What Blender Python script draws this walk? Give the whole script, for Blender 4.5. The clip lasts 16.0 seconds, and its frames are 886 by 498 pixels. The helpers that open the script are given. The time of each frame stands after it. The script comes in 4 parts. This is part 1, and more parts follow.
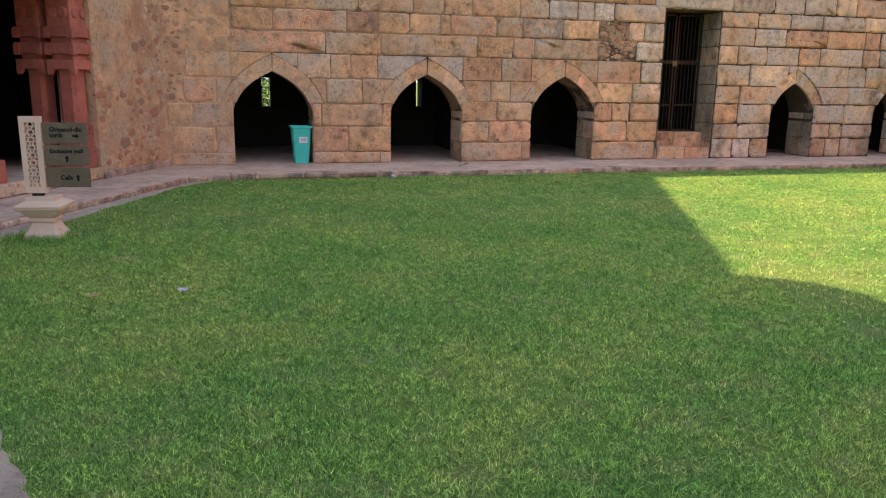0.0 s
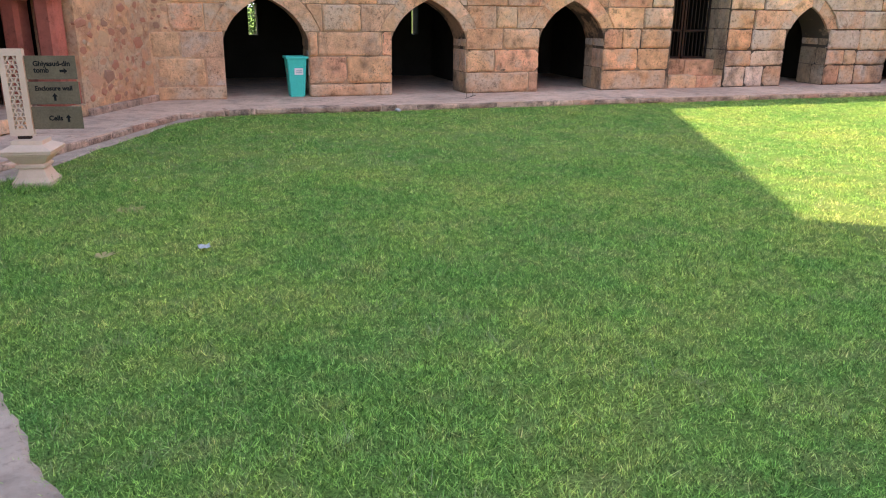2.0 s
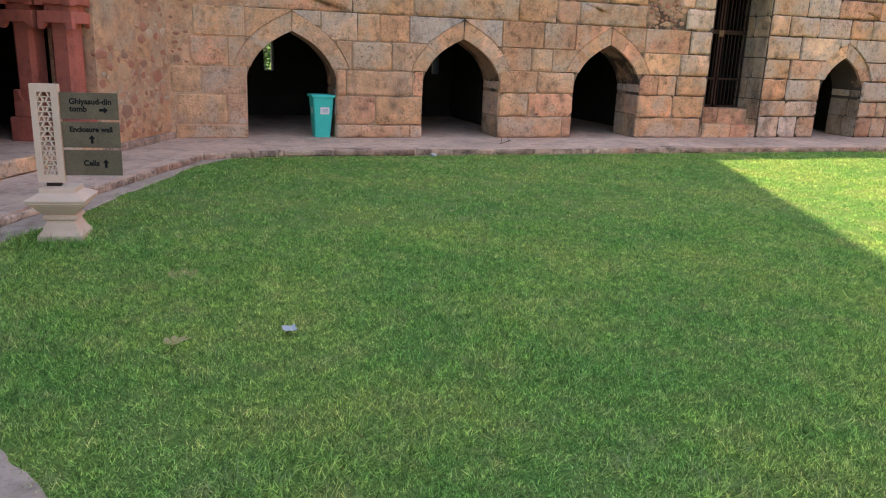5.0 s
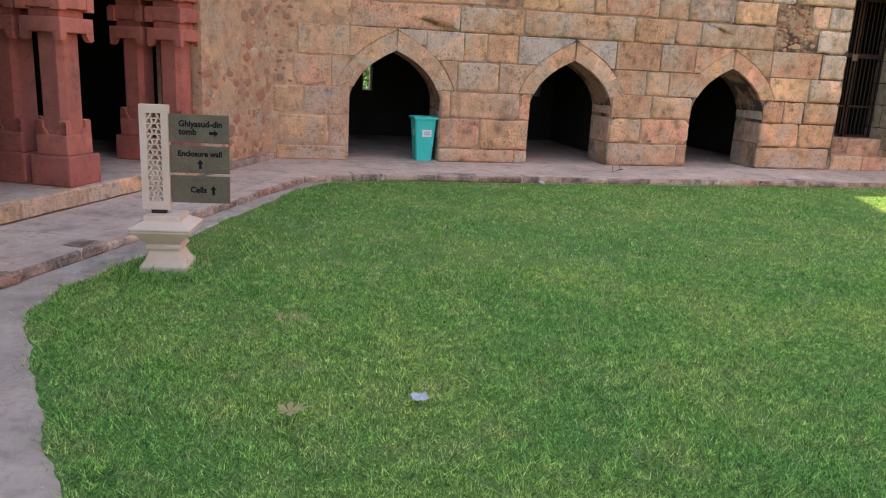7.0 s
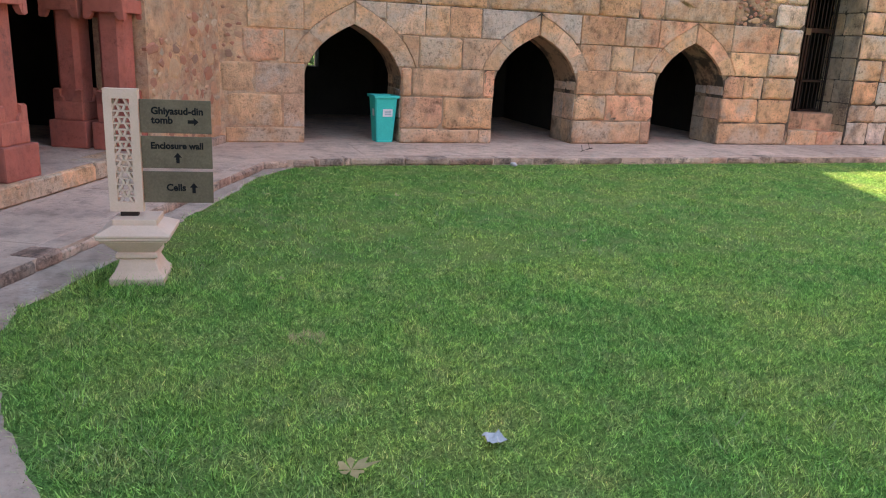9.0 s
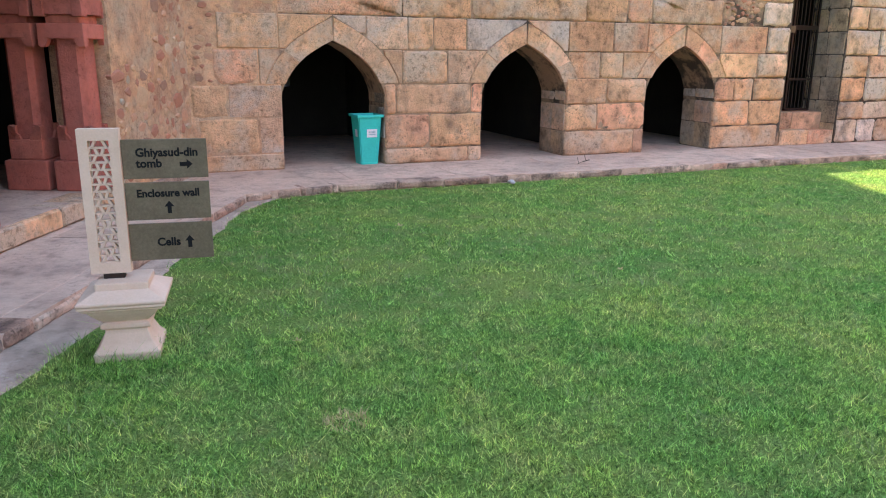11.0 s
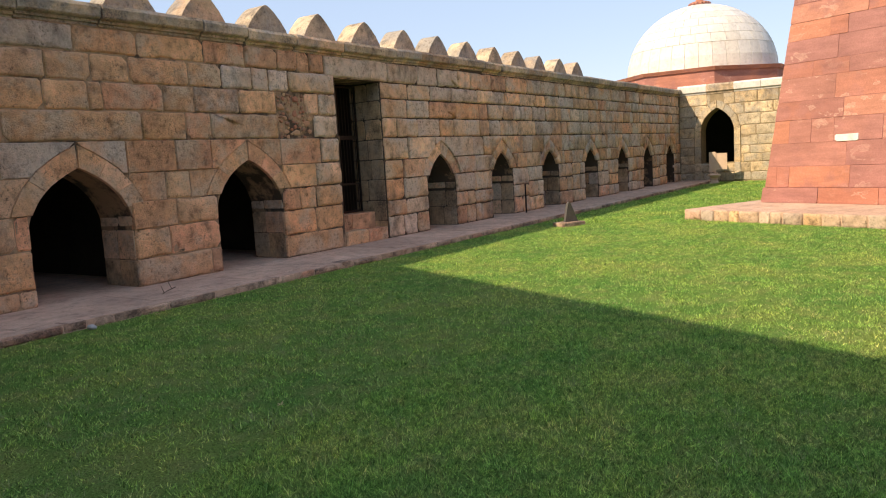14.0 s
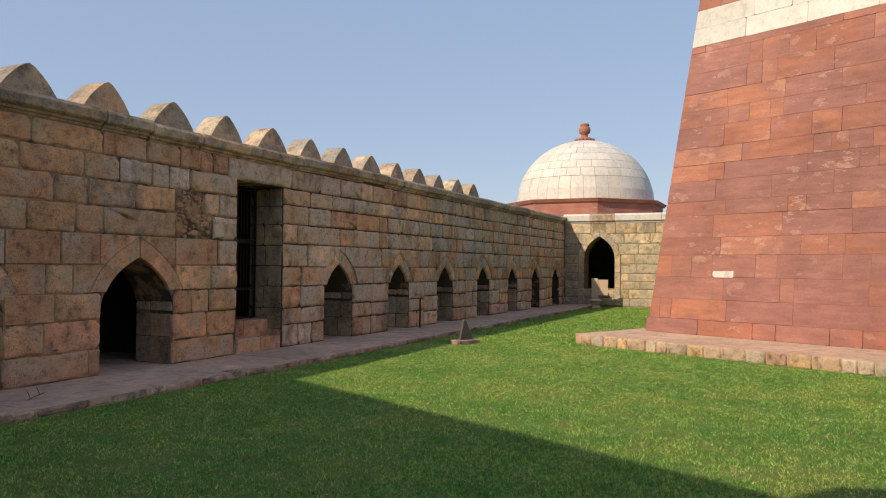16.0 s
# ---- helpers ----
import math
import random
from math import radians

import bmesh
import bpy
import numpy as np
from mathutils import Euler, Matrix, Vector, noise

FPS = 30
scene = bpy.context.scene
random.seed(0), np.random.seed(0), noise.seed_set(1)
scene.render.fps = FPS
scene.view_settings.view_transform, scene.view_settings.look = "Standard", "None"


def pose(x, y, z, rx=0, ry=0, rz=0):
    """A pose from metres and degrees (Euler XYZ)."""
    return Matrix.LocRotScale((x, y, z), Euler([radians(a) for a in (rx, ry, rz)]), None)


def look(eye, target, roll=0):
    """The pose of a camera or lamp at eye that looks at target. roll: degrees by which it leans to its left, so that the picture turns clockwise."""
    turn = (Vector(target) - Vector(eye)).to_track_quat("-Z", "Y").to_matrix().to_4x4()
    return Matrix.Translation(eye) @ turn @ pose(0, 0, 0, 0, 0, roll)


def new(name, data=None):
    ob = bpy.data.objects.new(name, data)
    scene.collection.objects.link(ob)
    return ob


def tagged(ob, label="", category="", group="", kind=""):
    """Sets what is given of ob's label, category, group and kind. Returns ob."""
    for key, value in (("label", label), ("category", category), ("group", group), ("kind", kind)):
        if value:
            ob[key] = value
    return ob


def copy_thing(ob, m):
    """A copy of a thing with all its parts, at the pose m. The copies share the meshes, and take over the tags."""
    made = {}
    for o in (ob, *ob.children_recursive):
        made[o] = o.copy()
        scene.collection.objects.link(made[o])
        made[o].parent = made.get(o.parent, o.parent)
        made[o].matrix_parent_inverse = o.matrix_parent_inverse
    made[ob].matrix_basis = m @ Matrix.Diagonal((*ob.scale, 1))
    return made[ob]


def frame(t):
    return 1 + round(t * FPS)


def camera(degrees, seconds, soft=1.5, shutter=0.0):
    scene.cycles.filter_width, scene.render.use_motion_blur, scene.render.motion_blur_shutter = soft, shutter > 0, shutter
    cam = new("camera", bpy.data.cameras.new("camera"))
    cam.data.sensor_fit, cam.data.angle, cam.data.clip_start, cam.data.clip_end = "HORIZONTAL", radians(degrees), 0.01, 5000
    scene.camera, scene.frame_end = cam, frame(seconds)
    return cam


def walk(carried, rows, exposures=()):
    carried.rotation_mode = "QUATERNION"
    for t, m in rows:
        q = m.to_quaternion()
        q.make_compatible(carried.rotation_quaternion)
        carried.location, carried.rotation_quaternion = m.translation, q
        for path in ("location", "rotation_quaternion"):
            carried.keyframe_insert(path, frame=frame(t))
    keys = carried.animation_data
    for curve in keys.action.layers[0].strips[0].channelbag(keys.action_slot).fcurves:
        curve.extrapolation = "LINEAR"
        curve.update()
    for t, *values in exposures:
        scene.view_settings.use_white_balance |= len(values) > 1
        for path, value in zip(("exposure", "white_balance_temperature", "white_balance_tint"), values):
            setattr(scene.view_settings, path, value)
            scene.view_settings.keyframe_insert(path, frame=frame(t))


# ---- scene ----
cam = camera(60.9, 16.0, soft=1.1)
PATH = [
    (0, (-0.104, -14.437, 1.634), (0.429, -12.558, 1.203), 0.9),
    (0.5, (-0.113, -14.261, 1.642), (0.321, -12.366, 1.169), 1.2),
    (1, (-0.205, -14.074, 1.623), (0.23, -12.191, 1.109), 1.9),
    (1.5, (-0.359, -13.874, 1.629), (0.19, -12.029, 1.085), 0.0),
    (2, (-0.43, -13.694, 1.617), (0.147, -11.878, 1.01), 0.6),
    (2.5, (-0.453, -13.489, 1.619), (0.016, -11.647, 0.993), -1.0),
    (3, (-0.524, -13.32, 1.602), (-0.043, -11.482, 0.976), 1.2),
    (3.5, (-0.687, -13.131, 1.611), (-0.084, -11.314, 1.034), 1.9),
    (6, (-1.146, -12.23, 1.634), (-0.503, -10.407, 1.122), 2.3),
    (6.5, (-1.186, -12.033, 1.624), (-0.68, -10.175, 1.085), 2.4),
    (7, (-1.209, -11.818, 1.631), (-0.762, -9.927, 1.154), 2.9),
    (7.5, (-1.324, -11.601, 1.615), (-0.87, -9.714, 1.137), 3.9),
    (8, (-1.464, -11.426, 1.633), (-0.885, -9.574, 1.146), 1.6),
    (8.2, (-1.505, -11.353, 1.619), (-0.92, -9.514, 1.091), 2.5),
    (10.5, (-1.861, -10.431, 1.618), (-1.15, -8.639, 1.086), 1.4),
    (11, (-1.852, -10.232, 1.63), (-1.122, -8.439, 1.129), 0.5),
    (11.5, (-1.844, -10.095, 1.636), (-0.801, -8.442, 1.211), 2.2),
    (12, (-1.935, -9.895, 1.707), (-0.673, -8.399, 1.291), -0.9),
    (12.5, (-2.005, -9.786, 1.687), (-0.631, -8.383, 1.304), -2.6),
    (13, (-1.979, -9.627, 1.656), (-0.575, -8.252, 1.282), -3.4),
    (13.5, (-1.92, -9.451, 1.644), (-0.398, -8.18, 1.38), -3.2),
    (14, (-1.953, -9.288, 1.621), (-0.301, -8.186, 1.384), -3.4),
    (14.5, (-2.023, -9.152, 1.616), (-0.293, -8.173, 1.4), -4.3),
    (15, (-2.058, -9.066, 1.642), (-0.289, -8.14, 1.54), -0.7),
    (15.5, (-2.046, -9.028, 1.664), (-0.251, -8.149, 1.584), -0.0),
    (16, (-1.967, -8.914, 1.697), (-0.148, -8.084, 1.743), 0.5),
]
EXPOSURES = [(0.0, 2.52, 8700, 18), (2.0, 2.97, 8500, 18), (3.0, 3.37, 8000, 19), (3.5, 3.0, 8200, 17), (6.0, 2.72, 8400, 15), (6.5, 2.93, 8300, 15), (8.0, 2.8, 8300, 15), (11.0, 3.18, 7800, 14), (11.5, 2.75, 8300, 15), (12.5, 2.38, 8700, 15), (13.0, 2.25, 8800, 15), (13.5, 1.93, 8900, 15), (14.5, 1.67, 8900, 15), (15.0, 1.52, 8700, 14), (16.0, 1.18, 8400, 13)]
walk(cam, [(t, look(eye, target, roll)) for t, eye, target, roll in PATH], EXPOSURES)

# ---- world and sun ----
SUN_X, SUN_Y = 1.15, -0.56          # metres travelled by the light for each metre it falls
world = bpy.data.worlds.new("sky")
scene.world = world
world.use_nodes = True
wn = world.node_tree
sky = wn.nodes.new("ShaderNodeTexSky")
sky.sky_type, sky.sun_disc = "NISHITA", False
sky.sun_elevation = math.atan(1 / math.hypot(SUN_X, SUN_Y))
sky.sun_rotation = math.atan2(-SUN_X, -SUN_Y)
sky.air_density, sky.dust_density, sky.ozone_density = 1.0, 0.3, 1.6
wn.nodes["Background"].inputs[1].default_value = 0.020
wn.links.new(sky.outputs[0], wn.nodes["Background"].inputs[0])
haze = wn.nodes.new("ShaderNodeBackground")          # an even veil of haze over the clear sky
haze.inputs[0].default_value, haze.inputs[1].default_value = (0.265, 0.43, 0.77, 1), 0.345
veil = wn.nodes.new("ShaderNodeAddShader")
wn.links.new(wn.nodes["Background"].outputs[0], veil.inputs[0])
wn.links.new(haze.outputs[0], veil.inputs[1])
wn.links.new(veil.outputs[0], wn.nodes["World Output"].inputs[0])
sun_data = bpy.data.lights.new("sun", "SUN")
sun_data.energy, sun_data.angle, sun_data.color = 1.75, radians(0.55), (1.0, 0.92, 0.80)
sun = new("sun", sun_data)
sun.matrix_world = look((0, 0, 30), (SUN_X, SUN_Y, 29))

# ---- materials ----
def nodes_of(name, rough=0.9, metal=0.0):
    m = bpy.data.materials.new(name)
    m.use_nodes = True
    b = m.node_tree.nodes["Principled BSDF"]
    b.inputs["Roughness"].default_value, b.inputs["Metallic"].default_value = rough, metal
    b.inputs["Specular IOR Level"].default_value = 0.25
    return m, m.node_tree.nodes, m.node_tree.links, b


def noise_tex(n, l, vec, scale, detail=6, rough=0.6, squash=None):
    t = n.new("ShaderNodeTexNoise")
    t.inputs["Scale"].default_value, t.inputs["Detail"].default_value, t.inputs["Roughness"].default_value = scale, detail, rough
    if squash:
        mp = n.new("ShaderNodeMapping")
        mp.inputs["Scale"].default_value = squash
        l.new(vec, mp.inputs[0])
        vec = mp.outputs[0]
    l.new(vec, t.inputs["Vector"])
    return t.outputs[0]


def ramp(n, l, fac, stops, mode="LINEAR"):
    r = n.new("ShaderNodeValToRGB")
    r.color_ramp.interpolation = mode
    e = r.color_ramp.elements
    while len(e) < len(stops):
        e.new(0.5)
    for k, (p, c) in enumerate(stops):
        e[k].position = p
        e[k].color = (*c, 1) if len(c) == 3 else c
    l.new(fac, r.inputs[0])
    return r.outputs[0]


def mix(n, l, fac, a, b, mode="MIX"):
    x = n.new("ShaderNodeMix")
    x.data_type, x.blend_type = "RGBA", mode
    if isinstance(fac, float):
        x.inputs[0].default_value = fac
    else:
        l.new(fac, x.inputs[0])
    for k, v in ((6, a), (7, b)):
        if isinstance(v, tuple):
            x.inputs[k].default_value = (*v, 1)
        else:
            l.new(v, x.inputs[k])
    return x.outputs[2]


def bump(n, l, b, h, strength=0.5, dist=0.02):
    u = n.new("ShaderNodeBump")
    u.inputs["Strength"].default_value, u.inputs["Distance"].default_value = strength, dist
    l.new(h, u.inputs["Height"])
    l.new(u.outputs[0], b.inputs["Normal"])


GREY = lambda v: (v, v, v)


def stone_material(name, hues, stain=(0.09, 0.085, 0.08), stain_at=0.56, streak=0.5, rough=0.92, island=False, patch=None, relief=1.0, grit=0.95, weather=None):
    """Quarried stone: one hue a block, soft clouds that run over the joints, pits, grey skin, dark lichen in ragged patches."""
    m, n, l, b = nodes_of(name, rough)
    geo = n.new("ShaderNodeNewGeometry")
    place = geo.outputs["Position"]
    rnd = geo.outputs["Random Per Island"] if island else n.new("ShaderNodeObjectInfo").outputs["Random"]
    stops = [(k / len(hues), c) for k, c in enumerate(hues)]
    base = ramp(n, l, rnd, stops, "CONSTANT")
    # every block is cut from another place in the rock
    far = n.new("ShaderNodeVectorMath")
    far.operation = "MULTIPLY_ADD"
    l.new(rnd, far.inputs[0])
    far.inputs[1].default_value = (61.0, 37.0, 83.0)
    l.new(place, far.inputs[2])
    pos = far.outputs[0]
    value = n.new("ShaderNodeTexWhiteNoise")
    value.noise_dimensions = "1D"
    l.new(rnd, value.inputs["W"])
    base = mix(n, l, grit, base, ramp(n, l, value.outputs[0], [(0.0, GREY(0.88)), (1.0, GREY(1.28))]), "MULTIPLY")
    # clouds of a second hue, some within a block, some over several
    big = noise_tex(n, l, pos, 1.7, 5, 0.55)
    base = mix(n, l, ramp(n, l, big, [(0.40, GREY(0)), (0.68, GREY(0.75))]), base, patch or tuple(0.74 * v for v in hues[1 % len(hues)]))
    wide = noise_tex(n, l, place, 0.55, 4, 0.55)
    base = mix(n, l, grit, base, ramp(n, l, wide, [(0.34, (0.92, 0.84, 0.78)), (0.62, (1.20, 1.14, 1.08))]), "MULTIPLY")
    mid = noise_tex(n, l, pos, 6, 8, 0.62)
    base = mix(n, l, grit, base, ramp(n, l, mid, [(0.31, GREY(0.46)), (0.45, GREY(1.05)), (0.68, GREY(1.40))]), "MULTIPLY")
    # pits and crumbs, strong in some places and absent in others
    grain = noise_tex(n, l, pos, 26, 9, 0.76)
    where = ramp(n, l, noise_tex(n, l, pos, 2.3, 4, 0.6), [(0.42, GREY(0.25)), (0.60, GREY(1.0))])
    pits = mix(n, l, where, (1.0, 1.0, 1.0), ramp(n, l, grain, [(0.37, GREY(0.22)), (0.455, GREY(0.98)), (0.64, GREY(1.22))]))
    base = mix(n, l, grit, base, pits, "MULTIPLY")
    # a grey weathered skin that covers parts of a block, peppered with dark pits
    if weather:
        skin = ramp(n, l, noise_tex(n, l, pos, 1.1, 9, 0.66), [(0.47, GREY(0)), (0.60, GREY(0.85))])
        pepper = ramp(n, l, noise_tex(n, l, pos, 17, 9, 0.75), [(0.38, GREY(0.36)), (0.47, GREY(0.98)), (0.66, GREY(1.15))])
        base = mix(n, l, skin, base, mix(n, l, 1.0, weather, pepper, "MULTIPLY"))
    # weather stains in patches of their own, regardless of the joints
    a = noise_tex(n, l, place, 1.3, 10, 0.72, (1, 1, streak))
    c = noise_tex(n, l, pos, 24, 6, 0.8)
    mask = mix(n, l, 1.0, ramp(n, l, a, [(stain_at, GREY(0)), (stain_at + 0.11, GREY(0.9))]), ramp(n, l, c, [(0.38, GREY(0.15)), (0.58, GREY(0.9))]), "MULTIPLY")
    base = mix(n, l, mask, base, stain)
    l.new(base, b.inputs["Base Color"])
    h = mix(n, l, 0.5, mix(n, l, 0.5, big, mid), grain)
    bump(n, l, b, h, relief, 0.065)
    return m


def sandstone_material(name, hues, pale, dark):
    """Dressed red sandstone: near-even blocks, long bedding streaks, flaked pale scars, a purple weather skin."""
    m, n, l, b = nodes_of(name, 0.82)
    place = n.new("ShaderNodeNewGeometry").outputs["Position"]
    rnd = n.new("ShaderNodeObjectInfo").outputs["Random"]
    base = ramp(n, l, rnd, [(k / len(hues), c) for k, c in enumerate(hues)], "CONSTANT")
    far = n.new("ShaderNodeVectorMath")
    far.operation = "MULTIPLY_ADD"
    l.new(rnd, far.inputs[0])
    far.inputs[1].default_value = (41.0, 67.0, 23.0)
    l.new(place, far.inputs[2])
    pos = far.outputs[0]
    big = noise_tex(n, l, pos, 0.9, 6, 0.6)
    base = mix(n, l, ramp(n, l, big, [(0.48, GREY(0)), (0.56, GREY(0.7))]), base, dark)
    wide = noise_tex(n, l, place, 0.45, 5, 0.6)
    base = mix(n, l, 0.8, base, ramp(n, l, wide, [(0.35, GREY(0.78)), (0.65, GREY(1.16))]), "MULTIPLY")
    bed = noise_tex(n, l, pos, 1.6, 6, 0.65, (1, 1, 5.0))
    base = mix(n, l, 0.7, base, ramp(n, l, bed, [(0.32, GREY(0.78)), (0.66, GREY(1.20))]), "MULTIPLY")
    fine = noise_tex(n, l, pos, 34, 6, 0.75)
    base = mix(n, l, 0.6, base, ramp(n, l, fine, [(0.32, GREY(0.72)), (0.66, GREY(1.18))]), "MULTIPLY")
    # scars where the face has flaked away, only here and there
    scar = noise_tex(n, l, pos, 2.2, 9, 0.62, (1, 1, 2.2))
    near = noise_tex(n, l, place, 0.6, 3, 0.5)
    flake = mix(n, l, 1.0, ramp(n, l, scar, [(0.58, GREY(0)), (0.60, GREY(0.6)), (0.63, GREY(0.15)), (0.70, GREY(0.5))]), ramp(n, l, near, [(0.44, GREY(0.05)), (0.58, GREY(1))]), "MULTIPLY")
    base = mix(n, l, flake, base, pale)
    l.new(base, b.inputs["Base Color"])
    bump(n, l, b, mix(n, l, 0.4, mix(n, l, 0.6, bed, scar), fine), 0.55, 0.03)
    return m


def plain_material(name, a, c, scale=3.0, rough=0.9, metal=0.0, relief=0.4, fine=60, depth=0.01, speck=0.6):
    m, n, l, b = nodes_of(name, rough, metal)
    pos = n.new("ShaderNodeNewGeometry").outputs["Position"]
    big = noise_tex(n, l, pos, scale, 7, 0.68)
    col = mix(n, l, ramp(n, l, big, [(0.33, GREY(0)), (0.68, GREY(1))]), a, c)
    f = noise_tex(n, l, pos, fine, 4, 0.7)
    col = mix(n, l, speck, col, ramp(n, l, f, [(0.3, GREY(0.7)), (0.7, GREY(1.2))]), "MULTIPLY")
    l.new(col, b.inputs["Base Color"])
    bump(n, l, b, mix(n, l, 0.5, big, f), relief, depth)
    return m


WARM = [(.61, .365, .205), (.63, .385, .225), (.55, .32, .19), (.64, .43, .27), (.56, .30, .19), (.60, .39, .235), (.49, .31, .195), (.62, .38, .22), (.54, .295, .19), (.58, .385, .26), (.60, .335, .195)]
COOL = [(.53, .42, .325), (.61, .435, .295), (.48, .405, .345), (.62, .44, .295), (.57, .36, .24), (.49, .415, .355), (.60, .395, .255), (.45, .385, .335), (.53, .32, .21)]
warm_stone = stone_material("warm_quartzite", WARM, weather=(.60, .46, .33), stain_at=0.56, stain=(.15, .11, .08))
cool_stone = stone_material("grey_quartzite", COOL, weather=(.60, .51, .42), stain_at=0.53, stain=(.11, .10, .09))
jamb_stone = stone_material("sooty_jamb_stone", [(.45, .33, .22), (.52, .36, .22), (.42, .31, .215)], weather=(.42, .33, .24), stain_at=0.48, stain=(.075, .06, .048))
cool_stuff = stone_material("grey_quartzite_courses", COOL[:5] + WARM[:3] + COOL[5:] + WARM[4:7], weather=(.60, .51, .415), stain_at=0.51, island=True, stain=(.095, .09, .08))
red_block = stone_material("red_block", [(.49, .29, .19), (.46, .28, .185), (.52, .31, .20)])
end_stone = stone_material("ochre_stone", [(.48, .39, .26), (.43, .37, .27), (.52, .42, .29), (.41, .36, .27), (.50, .39, .25)], weather=(.42, .38, .31), stain_at=0.55)
coping_stone = stone_material("coping_stone", [(.50, .40, .29), (.44, .37, .28), (.53, .41, .28), (.47, .33, .22)], weather=(.36, .33, .29), stain_at=0.50, streak=1.2)
tomb_stone = sandstone_material("red_sandstone", [(.40, .165, .122), (.46, .190, .125), (.35, .160, .138), (.43, .180, .130), (.36, .165, .143), (.41, .165, .115), (.47, .210, .150), (.39, .175, .140)], (.62, .40, .31), (.34, .155, .135))
marble = stone_material("white_marble", [(.60, .59, .565), (.63, .62, .59), (.57, .56, .54), (.64, .63, .60), (.60, .575, .53)], stain=(.40, .385, .35), stain_at=0.57, streak=0.35,
                        patch=(.58, .56, .51), rough=0.6, relief=0.10, grit=0.30)
kerb_stone = stone_material("kerb_stone", [(.50, .34, .26), (.54, .39, .30), (.47, .36, .29), (.55, .42, .33), (.46, .27, .20), (.40, .29, .23), (.52, .39, .31)], stain=(.06, .048, .043), stain_at=0.45, streak=1.0)
plinth_stone = stone_material("plinth_stone", [(.45, .32, .23), (.50, .38, .29), (.36, .24, .19), (.50, .35, .21), (.46, .39, .33), (.43, .26, .19), (.50, .42, .35)], stain=(.58, .50, .43), stain_at=0.54, streak=1.5)
pillar_stone = stone_material("pillar_sandstone", [(.40, .118, .085), (.43, .135, .093)], stain=(.16, .075, .06), stain_at=0.51, streak=0.35, patch=(.33, .105, .078), relief=0.35, grit=0.45)
def pointing_material():
    """Ochre lime pointing that has washed out in places, and almost wholly further along the wall."""
    m, n, l, b = nodes_of("lime_mortar", 0.95)
    pos = n.new("ShaderNodeNewGeometry").outputs["Position"]
    axis = n.new("ShaderNodeSeparateXYZ")
    l.new(pos, axis.inputs[0])
    along = n.new("ShaderNodeMapRange")
    along.inputs["From Min"].default_value, along.inputs["From Max"].default_value = 5.0, 11.0
    along.inputs["To Min"].default_value, along.inputs["To Max"].default_value = 0.0, 0.16
    l.new(axis.outputs[0], along.inputs["Value"])
    gap = n.new("ShaderNodeMath")
    gap.operation = "SUBTRACT"
    l.new(noise_tex(n, l, pos, 2.1, 7, 0.7), gap.inputs[0])
    l.new(along.outputs[0], gap.inputs[1])
    fine = noise_tex(n, l, pos, 60, 4, 0.7)
    lime = mix(n, l, 0.6, (.40, .265, .165), ramp(n, l, fine, [(0.3, GREY(0.7)), (0.7, GREY(1.2))]), "MULTIPLY")
    l.new(mix(n, l, ramp(n, l, gap.outputs[0], [(0.40, GREY(0)), (0.50, GREY(1))]), (.085, .063, .046), lime), b.inputs["Base Color"])
    bump(n, l, b, fine, 0.8, 0.01)
    return m


mortar = pointing_material()
plaster = stone_material("ochre_plaster", [(.56, .34, .20)], stain=(.33, .145, .09), stain_at=0.49, streak=0.8, patch=(.44, .25, .155), weather=(.50, .37, .25), relief=0.8, grit=0.8)
rubble_mats = [plain_material("rubble_" + k, a, c, 9, 0.9, relief=0.7) for k, a, c in
               (("tan", (.58, .37, .22), (.47, .29, .17)), ("red", (.44, .19, .12), (.36, .17, .11)), ("pale", (.62, .49, .36), (.54, .38, .25)),
                ("grey", (.46, .36, .26), (.38, .28, .19)), ("brown", (.29, .16, .11), (.36, .20, .13)), ("pink", (.55, .31, .19), (.46, .26, .16)))]
paving = stone_material("walkway_stone", [(.52, .37, .285), (.51, .365, .28), (.53, .38, .29), (.50, .355, .27)], stain=(.25, .19, .155), stain_at=0.55, streak=1.0, patch=(.42, .30, .235), relief=0.5, grit=0.5)
concrete = stone_material("worn_concrete", [(.41, .315, .25)], stain=(.60, .50, .42), stain_at=0.57, streak=1.0, patch=(.29, .225, .18), relief=0.6, grit=0.5)
roof_mat = plain_material("lime_terrace", (.50, .45, .38), (.38, .33, .27), 2.0)
# deep shade of the roofed insides is put into this near-black colour
interior = plain_material("shade_black_stone", (.05, .04, .032), (.03, .025, .02), 2.0)
east_mortar = plain_material("ochre_mortar", (.36, .28, .17), (.22, .17, .11), 4.0)
grey_metal = plain_material("grey_metal", (.16, .155, .15), (.11, .105, .10), 8.0, 0.5, 0.4, 0.1)
iron = plain_material("rusty_iron", (.030, .024, .021), (.055, .034, .025), 20, 0.6, 0.6, 0.3)
carved_cream = plain_material("cream_sandstone", (.72, .54, .41), (.62, .45, .33), 3.0, 0.85, relief=0.12, fine=90, speck=0.22)
brass = plain_material("dull_brass", (.175, .138, .088), (.135, .104, .066), 7.0, 0.5, 0.3, 0.08)
ink = plain_material("black_lettering", (.008, .008, .008), (.012, .012, .012), 9.0, 0.95)
bin_mat = plain_material("turquoise_plastic", (.004, .60, .50), (.004, .54, .46), 4.0, 0.42, relief=0.05)
sticker = plain_material("white_sticker", (.72, .74, .74), (.64, .68, .68), 12.0, 0.5, relief=0.02)
sticker_ink = plain_material("faded_print", (.30, .42, .45), (.26, .38, .4), 12.0, 0.6, relief=0.02)
